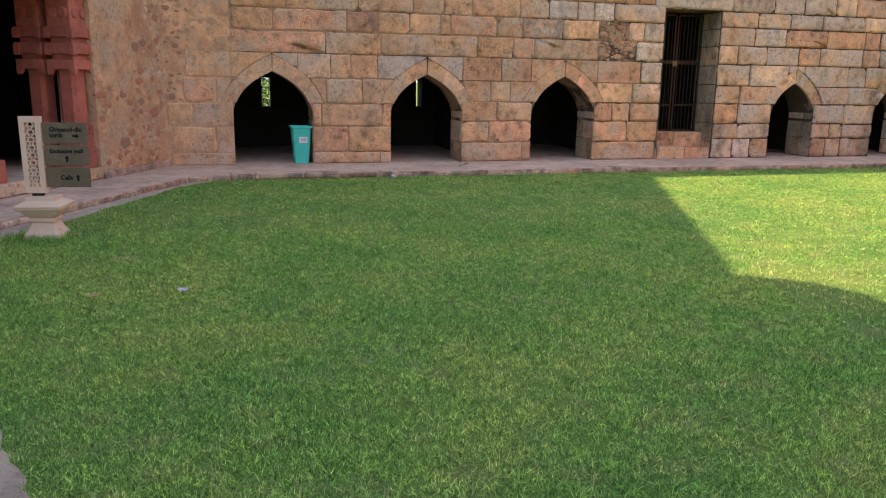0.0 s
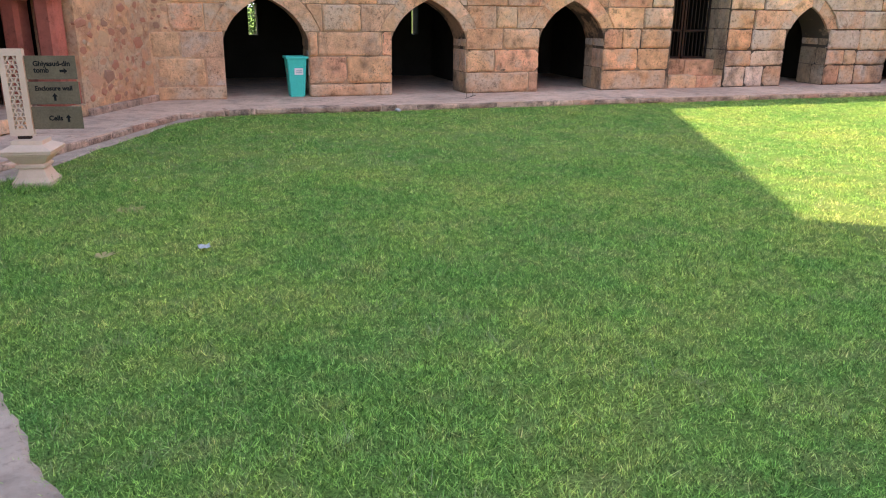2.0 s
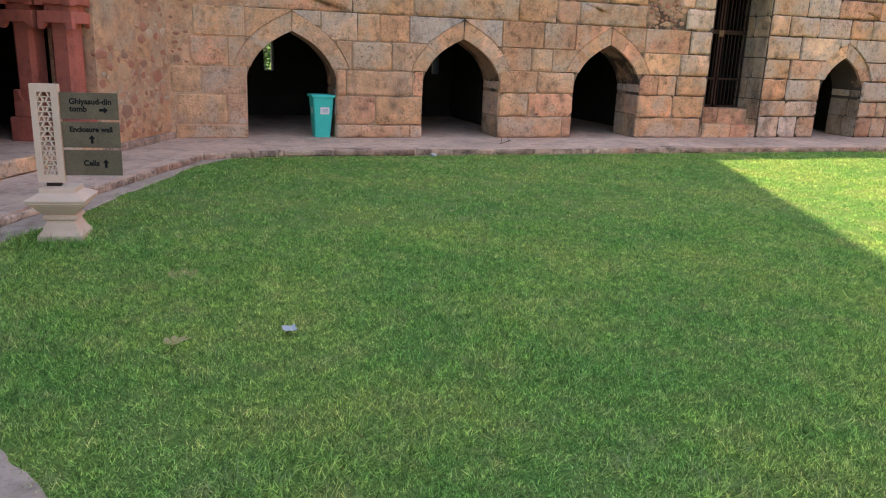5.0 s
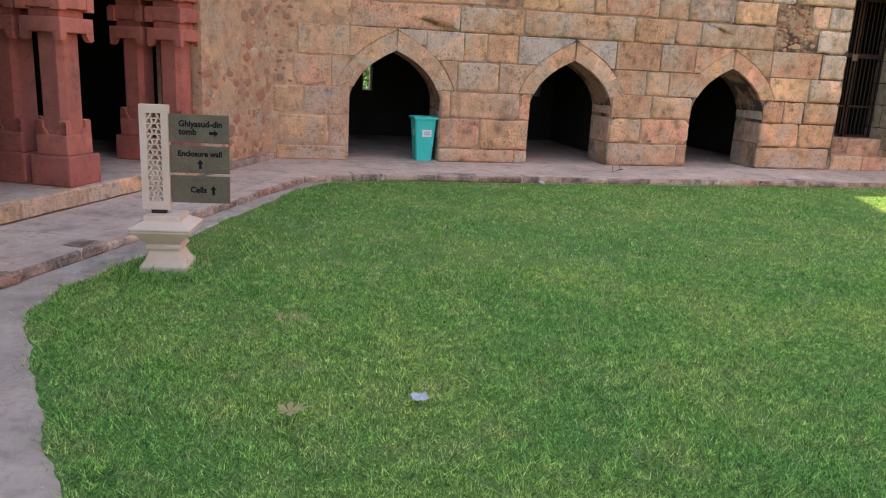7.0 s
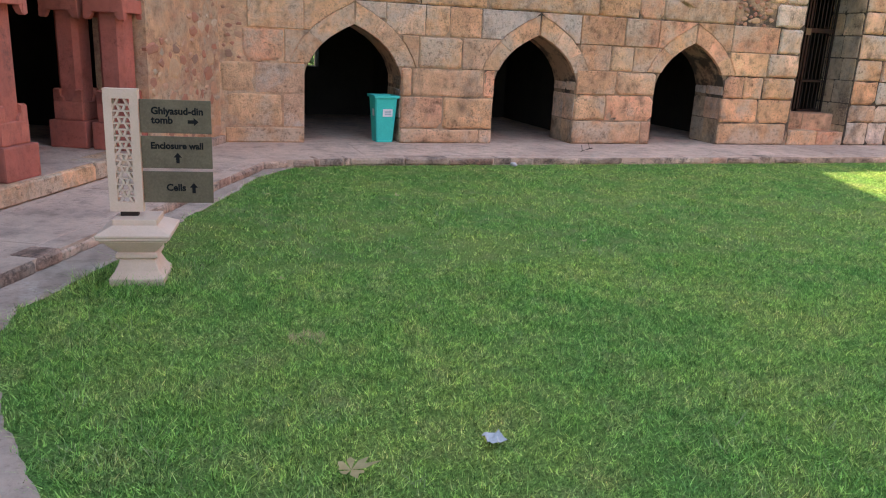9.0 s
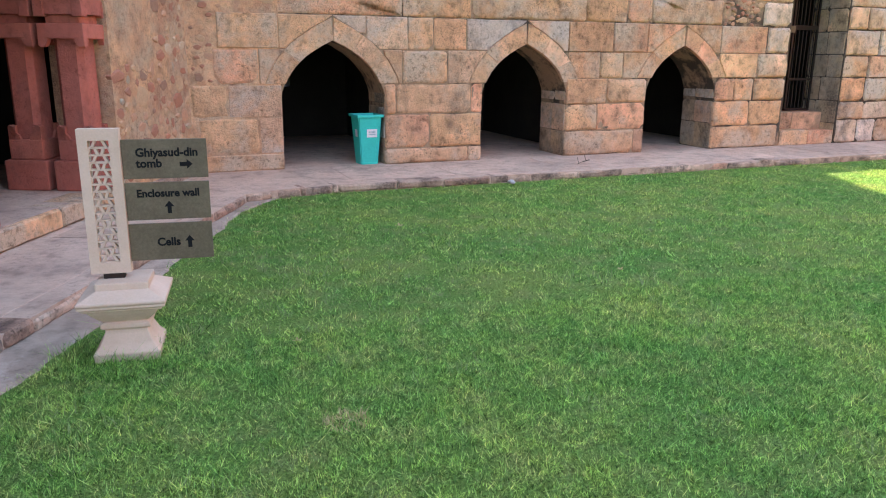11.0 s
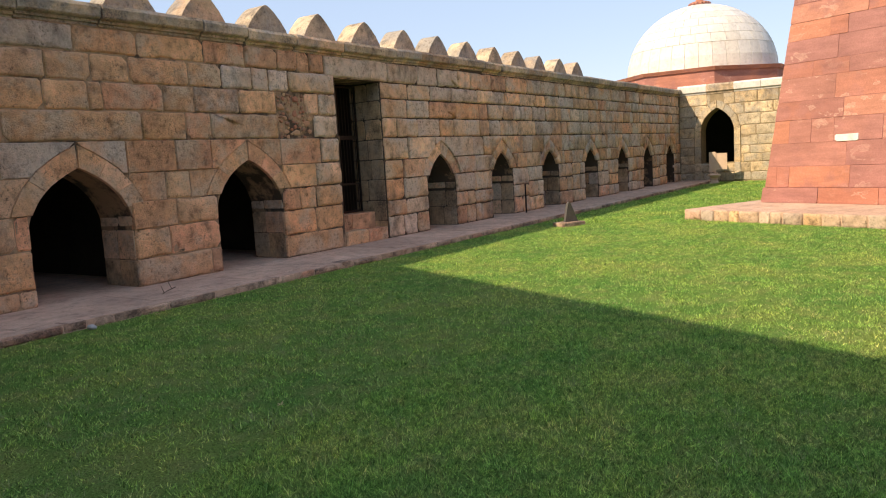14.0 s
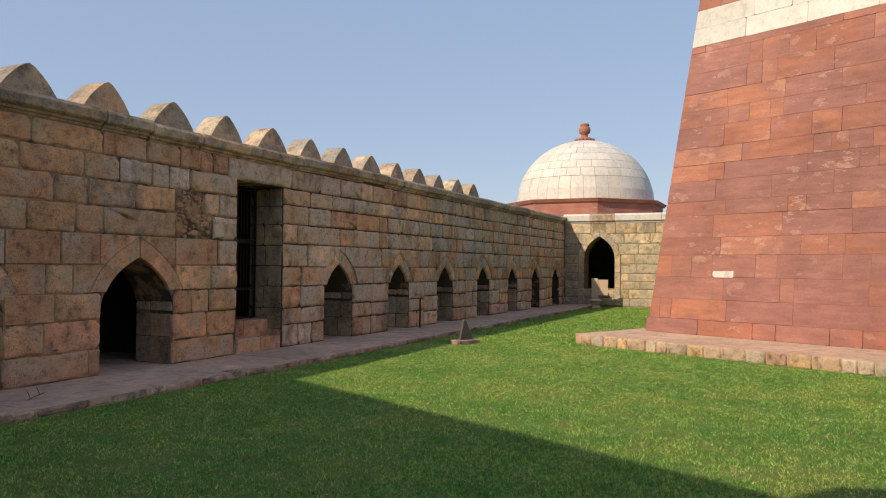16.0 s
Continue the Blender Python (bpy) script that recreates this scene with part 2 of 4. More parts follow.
paper_mat = plain_material("white_paper", (.46, .46, .45), (.38, .38, .38), 12.0, 0.7, relief=0.2)
dry_leaf = plain_material("dry_leaf", (.66, .53, .28), (.54, .41, .20), 15.0, 0.8, relief=0.3)
bark = plain_material("bark", (.12, .09, .06), (.08, .06, .04), 8.0)


def grass_material(name, blades):
    m, n, l, b = nodes_of(name, 0.8 if blades else 0.95)
    b.inputs["Specular IOR Level"].default_value = 0.12 if blades else 0.0
    geo = n.new("ShaderNodeNewGeometry")
    pos = geo.outputs["Position"]
    big = noise_tex(n, l, pos, 0.7, 5, 0.65)
    mid = noise_tex(n, l, pos, 3.2, 7, 0.74)
    k = 4.3 if blades else 1.8
    col = ramp(n, l, big, [(0.36, (.066 * k, .145 * k, .037 * k)), (0.5, (.088 * k, .162 * k, .041 * k)), (0.64, (.125 * k, .178 * k, .048 * k))])
    col = mix(n, l, ramp(n, l, mid, [(0.47, GREY(0)), (0.68, GREY(0.6))]), col, (.170 * k, .172 * k, .070 * k))
    if blades:
        # some blades dead and straw-coloured, most of them in worn places
        tone = ramp(n, l, geo.outputs["Random Per Island"], [(0, (.14, .18, .16)), (0.3, (.66, .72, .66)), (0.7, (1.15, 1.12, 1.1)), (0.92, (1.4, 1.22, 1.3)), (0.962, (2.0, 1.4, 1.8))])
        col = mix(n, l, 1.0, col, tone, "MULTIPLY")
        clump = noise_tex(n, l, pos, 13, 4, 0.75)
        col = mix(n, l, 0.85, col, ramp(n, l, clump, [(0.36, (.42, .54, .60)), (0.50, GREY(1.0)), (0.62, (1.35, 1.22, 1.2))]), "MULTIPLY")
        small = noise_tex(n, l, pos, 36, 3, 0.7)
        col = mix(n, l, 0.8, col, ramp(n, l, small, [(0.39, GREY(0.28)), (0.52, GREY(1.0)), (0.62, GREY(1.15))]), "MULTIPLY")
        thin = n.new("ShaderNodeBsdfTranslucent")
        l.new(col, thin.inputs[0])
        both = n.new("ShaderNodeMixShader")
        both.inputs[0].default_value = 0.45
        l.new(b.outputs[0], both.inputs[1])
        l.new(thin.outputs[0], both.inputs[2])
        l.new(both.outputs[0], n["Material Output"].inputs[0])
    else:
        fine = noise_tex(n, l, pos, 60, 4, 0.8)
        col = mix(n, l, 0.95, col, ramp(n, l, fine, [(0.34, GREY(0.25)), (0.62, GREY(1.5))]), "MULTIPLY")
        bump(n, l, b, fine, 1.0, 0.03)
    l.new(col, b.inputs["Base Color"])
    return m


straw_blade = plain_material("pale_grass_blade", (.38, .42, .20), (.27, .37, .14), 9.0, 0.8, relief=0.05)
turf = grass_material("turf", False)
blade_mat = grass_material("grass_blade", True)
leaf_mat = plain_material("green_leaf", (.06, .14, .03), (.11, .2, .05), 6.0, 0.6, relief=0.1)

# ---- mesh helpers ----
rng = random.Random(7)


def link(name, bm, mat, parent=None, label="", smooth=False):
    me = bpy.data.meshes.new(name)
    bmesh.ops.recalc_face_normals(bm, faces=bm.faces)
    if smooth:
        for f in bm.faces:
            f.smooth = True
    bm.to_mesh(me)
    bm.free()
    me.materials.append(mat)
    ob = new(name, me)
    ob.parent = parent
    if label:
        tagged(ob, label)
    return ob


part = link


def raw(name, verts, faces, mat, parent=None, label=""):
    me = bpy.data.meshes.new(name)
    me.from_pydata(verts, [], faces)
    me.materials.append(mat)
    ob = new(name, me)
    ob.parent = parent
    if label:
        tagged(ob, label)
    return ob


def box(bm, x0, x1, y0, y1, z0, z1, bevel=0.0):
    r = bmesh.ops.create_cube(bm, size=1, matrix=Matrix.LocRotScale(((x0 + x1) / 2, (y0 + y1) / 2, (z0 + z1) / 2), None, (abs(x1 - x0), abs(y1 - y0), abs(z1 - z0))))
    if bevel:
        e = list({k for v in r["verts"] for k in v.link_edges})
        bmesh.ops.bevel(bm, geom=e, offset=bevel, segments=2, affect="EDGES", profile=0.6)
    return r["verts"]


def boxed(x0, x1, y0, y1, z0, z1, bevel=0.0):
    bm = bmesh.new()
    box(bm, x0, x1, y0, y1, z0, z1, bevel)
    return bm


def prism(bm, outline, axis, a, b):
    """Extrudes a 2D outline along x, y or z from a to b."""
    put = {"x": lambda p, d: (d, p[0], p[1]), "y": lambda p, d: (p[0], d, p[1]), "z": lambda p, d: (p[0], p[1], d)}[axis]
    lo = [bm.verts.new(put(p, a)) for p in outline]
    hi = [bm.verts.new(put(p, b)) for p in outline]
    n = len(outline)
    for k in range(n):
        bm.faces.new((lo[k], lo[(k + 1) % n], hi[(k + 1) % n], hi[k]))
    bm.faces.new(lo)
    bm.faces.new(hi)
    return bm


def lathe(bm, profile, steps=32, square=False):
    """Turns a profile of (radius, z) round the z axis; square gives a four-sided body."""
    rings = []
    for r, z in profile:
        if square:
            ring = [bm.verts.new((sx * r, sy * r, z)) for sx, sy in ((-1, -1), (1, -1), (1, 1), (-1, 1))]
        else:
            ring = [bm.verts.new((r * math.cos(2 * math.pi * k / steps), r * math.sin(2 * math.pi * k / steps), z)) for k in range(steps)]
        rings.append(ring)
    for p, q in zip(rings, rings[1:]):
        for k in range(len(p)):
            bm.faces.new((p[k], p[(k + 1) % len(p)], q[(k + 1) % len(q)], q[k]))
    bm.faces.new(rings[0][::-1])
    bm.faces.new(rings[-1])
    return bm


def inset(outline, by):
    """Each corner of an anticlockwise outline moved inwards."""
    n, inner = len(outline), []
    for k in range(n):
        p, q, r = Vector(outline[k - 1]), Vector(outline[k]), Vector(outline[(k + 1) % n])
        d1, d2 = (q - p).normalized(), (r - q).normalized()
        nn = Vector((-(d1.y + d2.y), d1.x + d2.x))
        if nn.length < 1e-6:
            nn = Vector((-d1.y, d1.x))
        nn.normalize()
        c = max(0.5, nn.dot(Vector((-d1.y, d1.x))))
        inner.append(q + nn * min(by / c, by * 1.6))
    return inner


def slab_data(outline, proud, edge=0.014, back=0.05, worn=False):
    """Vertices and faces of one block: outline in (x, z), a chamfered face standing proud of the plane y = 0 towards -y; worn gives a hand-dressed, eroded face."""
    n = len(outline)
    rings = [[(p[0], back, p[1]) for p in outline], [(p[0], -proud * (0.1 if worn else 0.35), p[1]) for p in outline]]
    if worn:
        c = Vector((sum(p[0] for p in outline) / n, sum(p[1] for p in outline) / n))
        seed = rng.uniform(0, 90)
        tip = (rng.uniform(-1, 1) * 0.012, rng.uniform(-1, 1) * 0.016)
        span = max(0.2, max(p[0] for p in outline) - min(p[0] for p in outline))
        lift = lambda p, k: -proud * k - (p.x - c.x) / span * tip[0] - (p.y - c.y) * tip[1] + 0.016 * noise.noise((p.x * 4.5, p.y * 4.5, seed))
        tall = max(0.05, max(p[1] for p in outline) - min(p[1] for p in outline))
        wide = max(0.05, max(p[0] for p in outline) - min(p[0] for p in outline))
        r2 = []
        for p in outline:
            bite = min(edge * rng.uniform(0.6, 2.2), 0.16 * min(tall, wide))
            r2.append(Vector((c.x + (p[0] - c.x) * (1 - 2 * bite / wide), c.y + (p[1] - c.y) * (1 - 2 * bite / tall))))
        rings.append([(p.x, lift(p, 0.80), p.y) for p in r2])
        for f, k in ((0.86, 0.97), (0.45, 1.04)):
            r3 = [c + (q - c) * f for q in r2]
            rings.append([(p.x, lift(p, k), p.y) for p in r3])
    else:
        rings.append([(p.x, -proud, p.y) for p in inset(outline, edge)])
    vs = [v for r_ in rings for v in r_]
    fs = []
    for a in range(0, n * (len(rings) - 1), n):
        fs += [(a + k, a + (k + 1) % n, a + n + (k + 1) % n, a + n + k) for k in range(n)]
    if worn:
        vs.append((c.x, lift(c, 1.06), c.y))
        a = n * (len(rings) - 1)
        fs += [(a + k, a + (k + 1) % n, len(vs) - 1) for k in range(n)]
    else:
        fs.append(tuple(range(2 * n, 3 * n)))
    return vs, fs


def rough_rect(x0, x1, z0, z1, g=0.004, j=0.030):
    """A block's outline with knocked-off corners and uneven, wavering sides, anticlockwise."""
    j = min(j, 0.07 * min(abs(x1 - x0), abs(z1 - z0)))
    s = lambda: g * rng.uniform(0.3, 1.8)
    c = lambda: rng.uniform(0.008, 0.018 + j) if rng.random() > 0.14 else 0.025 + 2 * j
    x0, x1, z0, z1 = x0 + s(), x1 - s(), z0 + s(), z1 - s()
    cuts = [min(c(), (x1 - x0) * 0.3, (z1 - z0) * 0.3) for _ in range(4)]
    out = []
    for k, (p, q, inward) in enumerate((((x0, z0), (x1, z0), (0, 1)), ((x1, z0), (x1, z1), (-1, 0)), ((x1, z1), (x0, z1), (0, -1)), ((x0, z1), (x0, z0), (1, 0)))):
        length = abs(q[0] - p[0]) + abs(q[1] - p[1])
        a, b_ = cuts[k] / length, 1 - cuts[(k + 1) % 4] / length
        n = 2 + min(5, int(length / 0.2))
        for i in range(n):
            t = a + (b_ - a) * i / (n - 1)
            d = abs(rng.gauss(0, j * 0.35)) if 0 < i < n - 1 else abs(rng.gauss(0, j * 0.2))
            out.append((p[0] + (q[0] - p[0]) * t + inward[0] * d, p[1] + (q[1] - p[1]) * t + inward[1] * d))
    return out


class Courses:
    """Collects blocks: some become objects of their own, the rest one mesh."""

    def __init__(self, parent, mat_stuff, to_world=None):
        self.parent, self.mat, self.vs, self.fs, self.count = parent, mat_stuff, [], [], 0
        self.m = to_world or Matrix.Identity(4)
        self.depth = (0.010, 0.046)

    def add(self, outline, mat, single=True, proud=None, name="stone", edge=0.013, worn=False):
        proud = rng.uniform(*self.depth) if proud is None else proud
        vs, fs = slab_data(outline, proud, edge, worn=worn)
        vs = [tuple(self.m @ Vector(v)) for v in vs]
        if single:
            self.count += 1
            ob = raw(name, vs, fs, mat, self.parent)
            ob.data.polygons.foreach_set("use_smooth", [worn] * len(fs))
            return ob
        o = len(self.vs)
        self.vs += vs
        self.fs += [tuple(o + k for k in f) for f in fs]

    def finish(self, name, label):
        if self.vs:
            ob = raw(name, self.vs, self.fs, self.mat, self.parent, label)
            ob.data.polygons.foreach_set("use_smooth", [True] * len(self.fs))
            tagged(ob, kind="stuff")

# ---- ground, paving and walkway ----
EDGE_Y = (-15.0, -11.4, -10.6, -9.1, -8.2, -7.4, -6.9, -6.4, -5.3, -3.5, -2.2, -1.5)
EDGE_X = (0.55, -0.92, -1.24, -1.92, -2.26, -2.52, -2.70, -2.62, -2.04, -1.38, -0.85, -0.30)


def edge_wobble(y):
    """Uneven nibbling of the turf along the paving, from a sum of unrelated waves."""
    return sum(0.028 / f ** 0.5 * np.sin(y * f + p) for f, p in ((1.7, 0.3), (3.9, 2.0), (8.3, 1.1), (13.7, 4.0), (29.1, 0.7), (47.0, 2.6)))


def lawn_edge(y):
    return float(np.interp(y, EDGE_Y, EDGE_X) + edge_wobble(np.array([y]))[0])


bm = bmesh.new()
bmesh.ops.create_grid(bm, x_segments=8, y_segments=8, size=2000)
ground = tagged(link("ground", bm, turf), "mown green lawn turf spreading to the horizon", "ground", kind="structure")

bm = bmesh.new()
rows = []
for k in range(400):
    y = -16.0 + 14.6 * k / 399
    rows.append([bm.verts.new((x, y, z)) for x, z in ((-9.0, 0.012), (lawn_edge(y) - 0.05, 0.012), (lawn_edge(y), -0.01))])
for p, q in zip(rows, rows[1:]):
    for k in range(2):
        bm.faces.new((p[k], p[k + 1], q[k + 1], q[k]))
pavement = tagged(link("pavement", bm, concrete), "worn grey concrete paving strip beside the lawn", "pavement", kind="structure")

GATE = pose(-1.17, 0, 0, 0, 0, -25.3)      # the gatehouse front: x out of the facade, y along it towards the corner
KERB_Y, WALK_Z = -1.47, 0.10


def gate(x, y, z=0.0):
    return GATE @ Vector((x, y, z))


def arc(cx, cy, r, a0, a1, n=8):
    return [(cx + r * math.cos(radians(a0 + (a1 - a0) * k / n)), cy + r * math.sin(radians(a0 + (a1 - a0) * k / n))) for k in range(n + 1)]


g0, g1, g2, g3 = gate(1.10, -1.40), gate(1.10, -12), gate(-4, -12), gate(-4, 0)
line = [(30.5, KERB_Y + 0.05), (0.35, KERB_Y), (-0.05, KERB_Y - 0.06), (-0.40, KERB_Y - 0.13), (g0.x, g0.y), (g1.x, g1.y)]
bm = bmesh.new()
prism(bm, line + [(g2.x, g2.y), (g3.x, g3.y), (-4, 4.2), (30.5, 4.2)], "z", -0.1, WALK_Z)
walkway = tagged(link("walkway", bm, paving), "raised pinkish-grey stone walkway along the enclosure wall", "walkway", kind="structure")

# flagstones with fine joints on the walkway
def flag(x0, x1, y0, y1, m=None):
    d = 0.003
    vs = [(x0 + d, y0 + d, WALK_Z - .01), (x1 - d, y0 + d, WALK_Z - .01), (x1 - d, y1 - d, WALK_Z - .01), (x0 + d, y1 - d, WALK_Z - .01)]
    up = WALK_Z + rng.uniform(0.002, 0.006)
    vs += [(x0 + 2 * d, y0 + 2 * d, up), (x1 - 2 * d, y0 + 2 * d, up), (x1 - 2 * d, y1 - 2 * d, up), (x0 + 2 * d, y1 - 2 * d, up)]
    if m:
        vs = [tuple(m @ Vector(v)) for v in vs]
    raw("flagstone", vs, [(0, 1, 5, 4), (1, 2, 6, 5), (2, 3, 7, 6), (3, 0, 4, 7), (4, 5, 6, 7)], paving, walkway)


x = 0.6
while x < 30:
    w = rng.uniform(1.1, 2.0)
    flag(x, x + w, KERB_Y + 0.20, -0.07)
    x += w
y = -11.5
while y < -1.9:
    w = rng.uniform(1.0, 1.9)
    flag(0.12, 0.92, y, min(y + w, -1.6), GATE)
    y += w

# kerb stones on the walkway's edge
def kerb(p, q):
    d = Vector(q) - Vector(p)
    m = Matrix.Translation((p[0], p[1], 0)) @ Matrix.Rotation(math.atan2(d.y, d.x), 4, "Z")
    run, total = 0.0, d.length
    while run < total - 0.05:
        w = min(rng.uniform(0.22, 0.80), total - run)
        o = rough_rect(run, run + w, 0.0, WALK_Z + rng.uniform(-0.016, 0.012), 0.005, 0.03)
        vs, fs = slab_data(o, rng.uniform(0.004, 0.03), 0.012, 0.20, True)
        vs = [tuple(m @ Vector(v)) for v in vs]
        raw("kerbstone", vs, fs, kerb_stone, walkway)
        run += w


for p, q in zip(line[::-1], line[::-1][1:]):
    kerb(p, q)

# ---- the enclosure wall with its row of arched cells ----
TOP = 3.60
ARCHES = [(0.70, 0.71, 1.79, 1.22), (3.62, 0.71, 1.78, 1.22), (6.50, 0.69, 1.79, 1.28), (12.09, 0.56, 1.74, 1.28), (14.89, 0.55, 1.72, 1.28), (17.72, 0.54, 1.70, 1.28),
          (20.70, 0.55, 1.69, 1.28), (23.55, 0.53, 1.68, 1.28), (26.25, 0.52, 1.68, 1.28), (29.05, 0.52, 1.68, 1.28)]
DOOR = (8.72, 10.05, 3.20)
CURVE_H = (0.0, 0.10, 0.30, 0.50, 0.70, 0.85, 0.94, 1.0)
CURVE_W = (1.0, 0.985, 0.91, 0.78, 0.57, 0.33, 0.15, 0.0)
SPRING = 1.02
THICK = 0.78


def half_width(a, z, grow=0.0):
    """Half the opening of a pointed arch at the height z."""
    cx, hw, apex, _ = a
    top = apex + grow * 1.15
    if z >= top:
        return 0.0
    if z <= SPRING:
        return hw + grow
    return (hw + grow) * float(np.interp((z - SPRING) / (top - SPRING), CURVE_H, CURVE_W))


def arch_path(a, base, grow=0.0, n=9):
    top = a[2] + grow * 1.15
    zs = [base] + [SPRING + (top - SPRING) * k / n for k in range(n)]
    left = [(a[0] - half_width(a, z, grow), z) for z in zs]
    right = [(a[0] + half_width(a, z, grow), z) for z in reversed(zs)]
    return left + [(a[0], top)] + right


def pierced_wall(x0, x1, z0, z1, y0, y1, paths):
    """A wall of quads with openings that stand on its foot; each path runs up one side of an opening and down the other."""
    bm = bmesh.new()
    runs, x = [], x0
    for p in sorted(paths):
        runs += [[(x, z0), (p[0][0], z0)], [q for q in p]]
        x = p[-1][0]
    runs.append([(x, z0), (x1, z0)])
    for r_ in runs:
        for p, q in zip(r_, r_[1:]):
            a, b_, c_, d_ = [[bm.verts.new((u, y, w)) for u, w in (p, q)] for y in (y0, y1)] + [[bm.verts.new((u, y, z1)) for u in (p[0], q[0])] for y in (y0, y1)]
            if abs(p[0] - q[0]) > 1e-5:
                bm.faces.new((a[0], a[1], c_[1], c_[0]))
                bm.faces.new((b_[0], b_[1], d_[1], d_[0]))
                bm.faces.new((c_[0], c_[1], d_[1], d_[0]))
            bm.faces.new((a[0], a[1], b_[1], b_[0]))
    bmesh.ops.remove_doubles(bm, verts=bm.verts, dist=1e-5)
    return bm


openings = [arch_path(a, 0.05, 0.012) for a in ARCHES] + [[(DOOR[0], 0.05), (DOOR[0], DOOR[2]), (DOOR[1], DOOR[2]), (DOOR[1], 0.05)]]
bm = pierced_wall(-1.6, 30.5, 0.05, TOP + 0.05, 0.0, THICK, openings)
wall_north = tagged(link("wall_north", bm, mortar), "weathered quartzite enclosure wall with pointed arched cells", "wall", kind="structure")

blocks = Courses(wall_north, cool_stuff)
RING = 0.26


def lay(x0, x1, z0, z1, mat=None, single=None):
    """One block of a course, cut to the arches that it meets."""
    blocks.depth = (0.006, 0.034) if x0 < 7.2 else (0.014, 0.055)
    single = x0 < 13.4 if single is None else single
    if mat is None:
        chance = min(0.62, max(0.10, (x0 - 1.5) / 13.0)) if z0 > 2.0 or x0 > 8 else 0.12
        mat = cool_stone if rng.random() < chance else warm_stone
        if rng.random() < 0.04 and x0 > 1.2:
            mat = red_block
    pieces = [(None, None)]
    for a in ARCHES:
        reach = a[1] + (RING if z1 > a[3] + 0.02 else 0)
        if x0 < a[0] + reach and x1 > a[0] - reach and z0 < a[2] + RING * 1.15 - 0.01:
            pieces = [("L", a), ("R", a)]
            break
    for side, a in pieces:
        if a is None:
            blocks.add(rough_rect(x0, x1, z0, z1, 0.0032 if x0 < 7.2 else 0.0048), mat, single, edge=0.013 if x0 < 7.2 else 0.015, worn=True)
            continue
        grow = RING if z0 >= a[3] - 0.02 else 0.0
        g = rng.uniform(0.003, 0.007)
        keep = []
        for k in range(7):
            z = z0 + g + (z1 - z0 - 2 * g) * k / 6
            w = half_width(a, z, grow) + (0.004 if not grow else 0.002)
            lo, hi = (x0 + g, min(x1 - g, a[0] - w)) if side == "L" else (max(x0 + g, a[0] + w), x1 - g)
            if hi - lo > 0.012:
                keep.append((lo, hi, z))
        if len(keep) > 2 and max(h - l_ for l_, h, _ in keep) > 0.06:
            o = [(h, z) for _, h, z in keep]
            o = [(keep[0][0], keep[0][2])] + o + [(l_, z) for l_, _, z in reversed(keep)][:-1]
            blocks.add(o, mat, single, edge=0.010)


def course(z0, z1, joints, mat=None):
    for p, q in zip(joints, joints[1:]):
        lay(p, q, z0, z1, mat)


def random_course(z0, z1, x0, x1, lo=0.5, hi=1.25):
    x = x0
    while x < x1 - 0.01:
        w = rng.uniform(lo, hi)
        if x + w > x1 - lo * 0.7:
            w = x1 - x
        lay(x, x + w, z0 + rng.uniform(-.004, .004), z1)
        x += w


# piers beside the first two arches
course(0.10, 0.32, (-1.12, -0.01))
course(0.10, 0.32, (1.41, 2.70, 2.91))
course(0.32, 0.80, (-1.10, -0.32))
course(0.32, 0.80, (-0.32, -0.01), cool_stone)
course(0.32, 0.80, (1.41, 2.08, 2.91))
course(0.80, 1.22, (-1.17, -0.70))
course(0.80, 1.22, (-0.70, -0.01), cool_stone)
course(0.80, 1.22, (1.41, 1.58, 2.73, 2.91))
course(1.22, 1.68, (-0.88, -0.30, 0.40))
course(1.22, 1.68, (1.0, 1.40, 1.67, 2.36, 3.62))
course(1.68, 2.12, (-0.80, -0.03, 0.70, 1.16, 1.76, 2.14, 2.65, 3.62, 4.33))
# piers beside the third arch and up to the doorway
course(0.10, 0.48, (4.33, 5.62, 5.81))
course(0.10, 0.48, (7.19, 8.66))
course(0.48, 0.90, (4.33, 4.90, 5.81))
course(0.48, 0.90, (7.19, 7.97, 8.69))
course(0.90, 1.28, (4.33, 5.05, 5.81))
course(0.90, 1.28, (7.19, 7.60, 8.02, 8.70))
course(1.28, 1.68, (3.9, 4.34, 4.91, 5.34, 6.50, 7.23, 8.04, 8.70))
course(1.68, 2.12, (4.33, 5.13, 5.76, 6.50, 7.23, 8.21, 8.71))
# the long courses above the arches
course(2.12, 2.52, (-0.04, 1.68, 2.72, 4.62, 5.36, 5.82, 7.22))
course(2.52, 2.90, (0.0, 0.73, 2.07, 2.64, 3.27, 3.87, 4.07, 5.01, 5.55, 6.41, 7.21))
course(2.90, 3.26, (-0.01, 0.97, 2.29, 3.33, 3.94, 4.50, 5.48, 6.10, 6.72, 7.08, 7.53))
course(3.26, 3.60, (0.0, 1.0, 1.92, 2.69, 3.74, 4.67, 5.80, 6.60, 7.31))
course(3.26, 3.60, (7.31, 7.76, 8.07, 8.45), red_block)
# mended corner beside the doorway
course(2.90, 3.26, (7.53, 8.70), cool_stone)
course(2.52, 2.90, (7.88, 8.24, 8.71))
course(2.12, 2.52, (8.08, 8.71))
blocks.add(rough_rect(8.45, 10.30, DOOR[2], 3.60), cool_stone, True, worn=True)
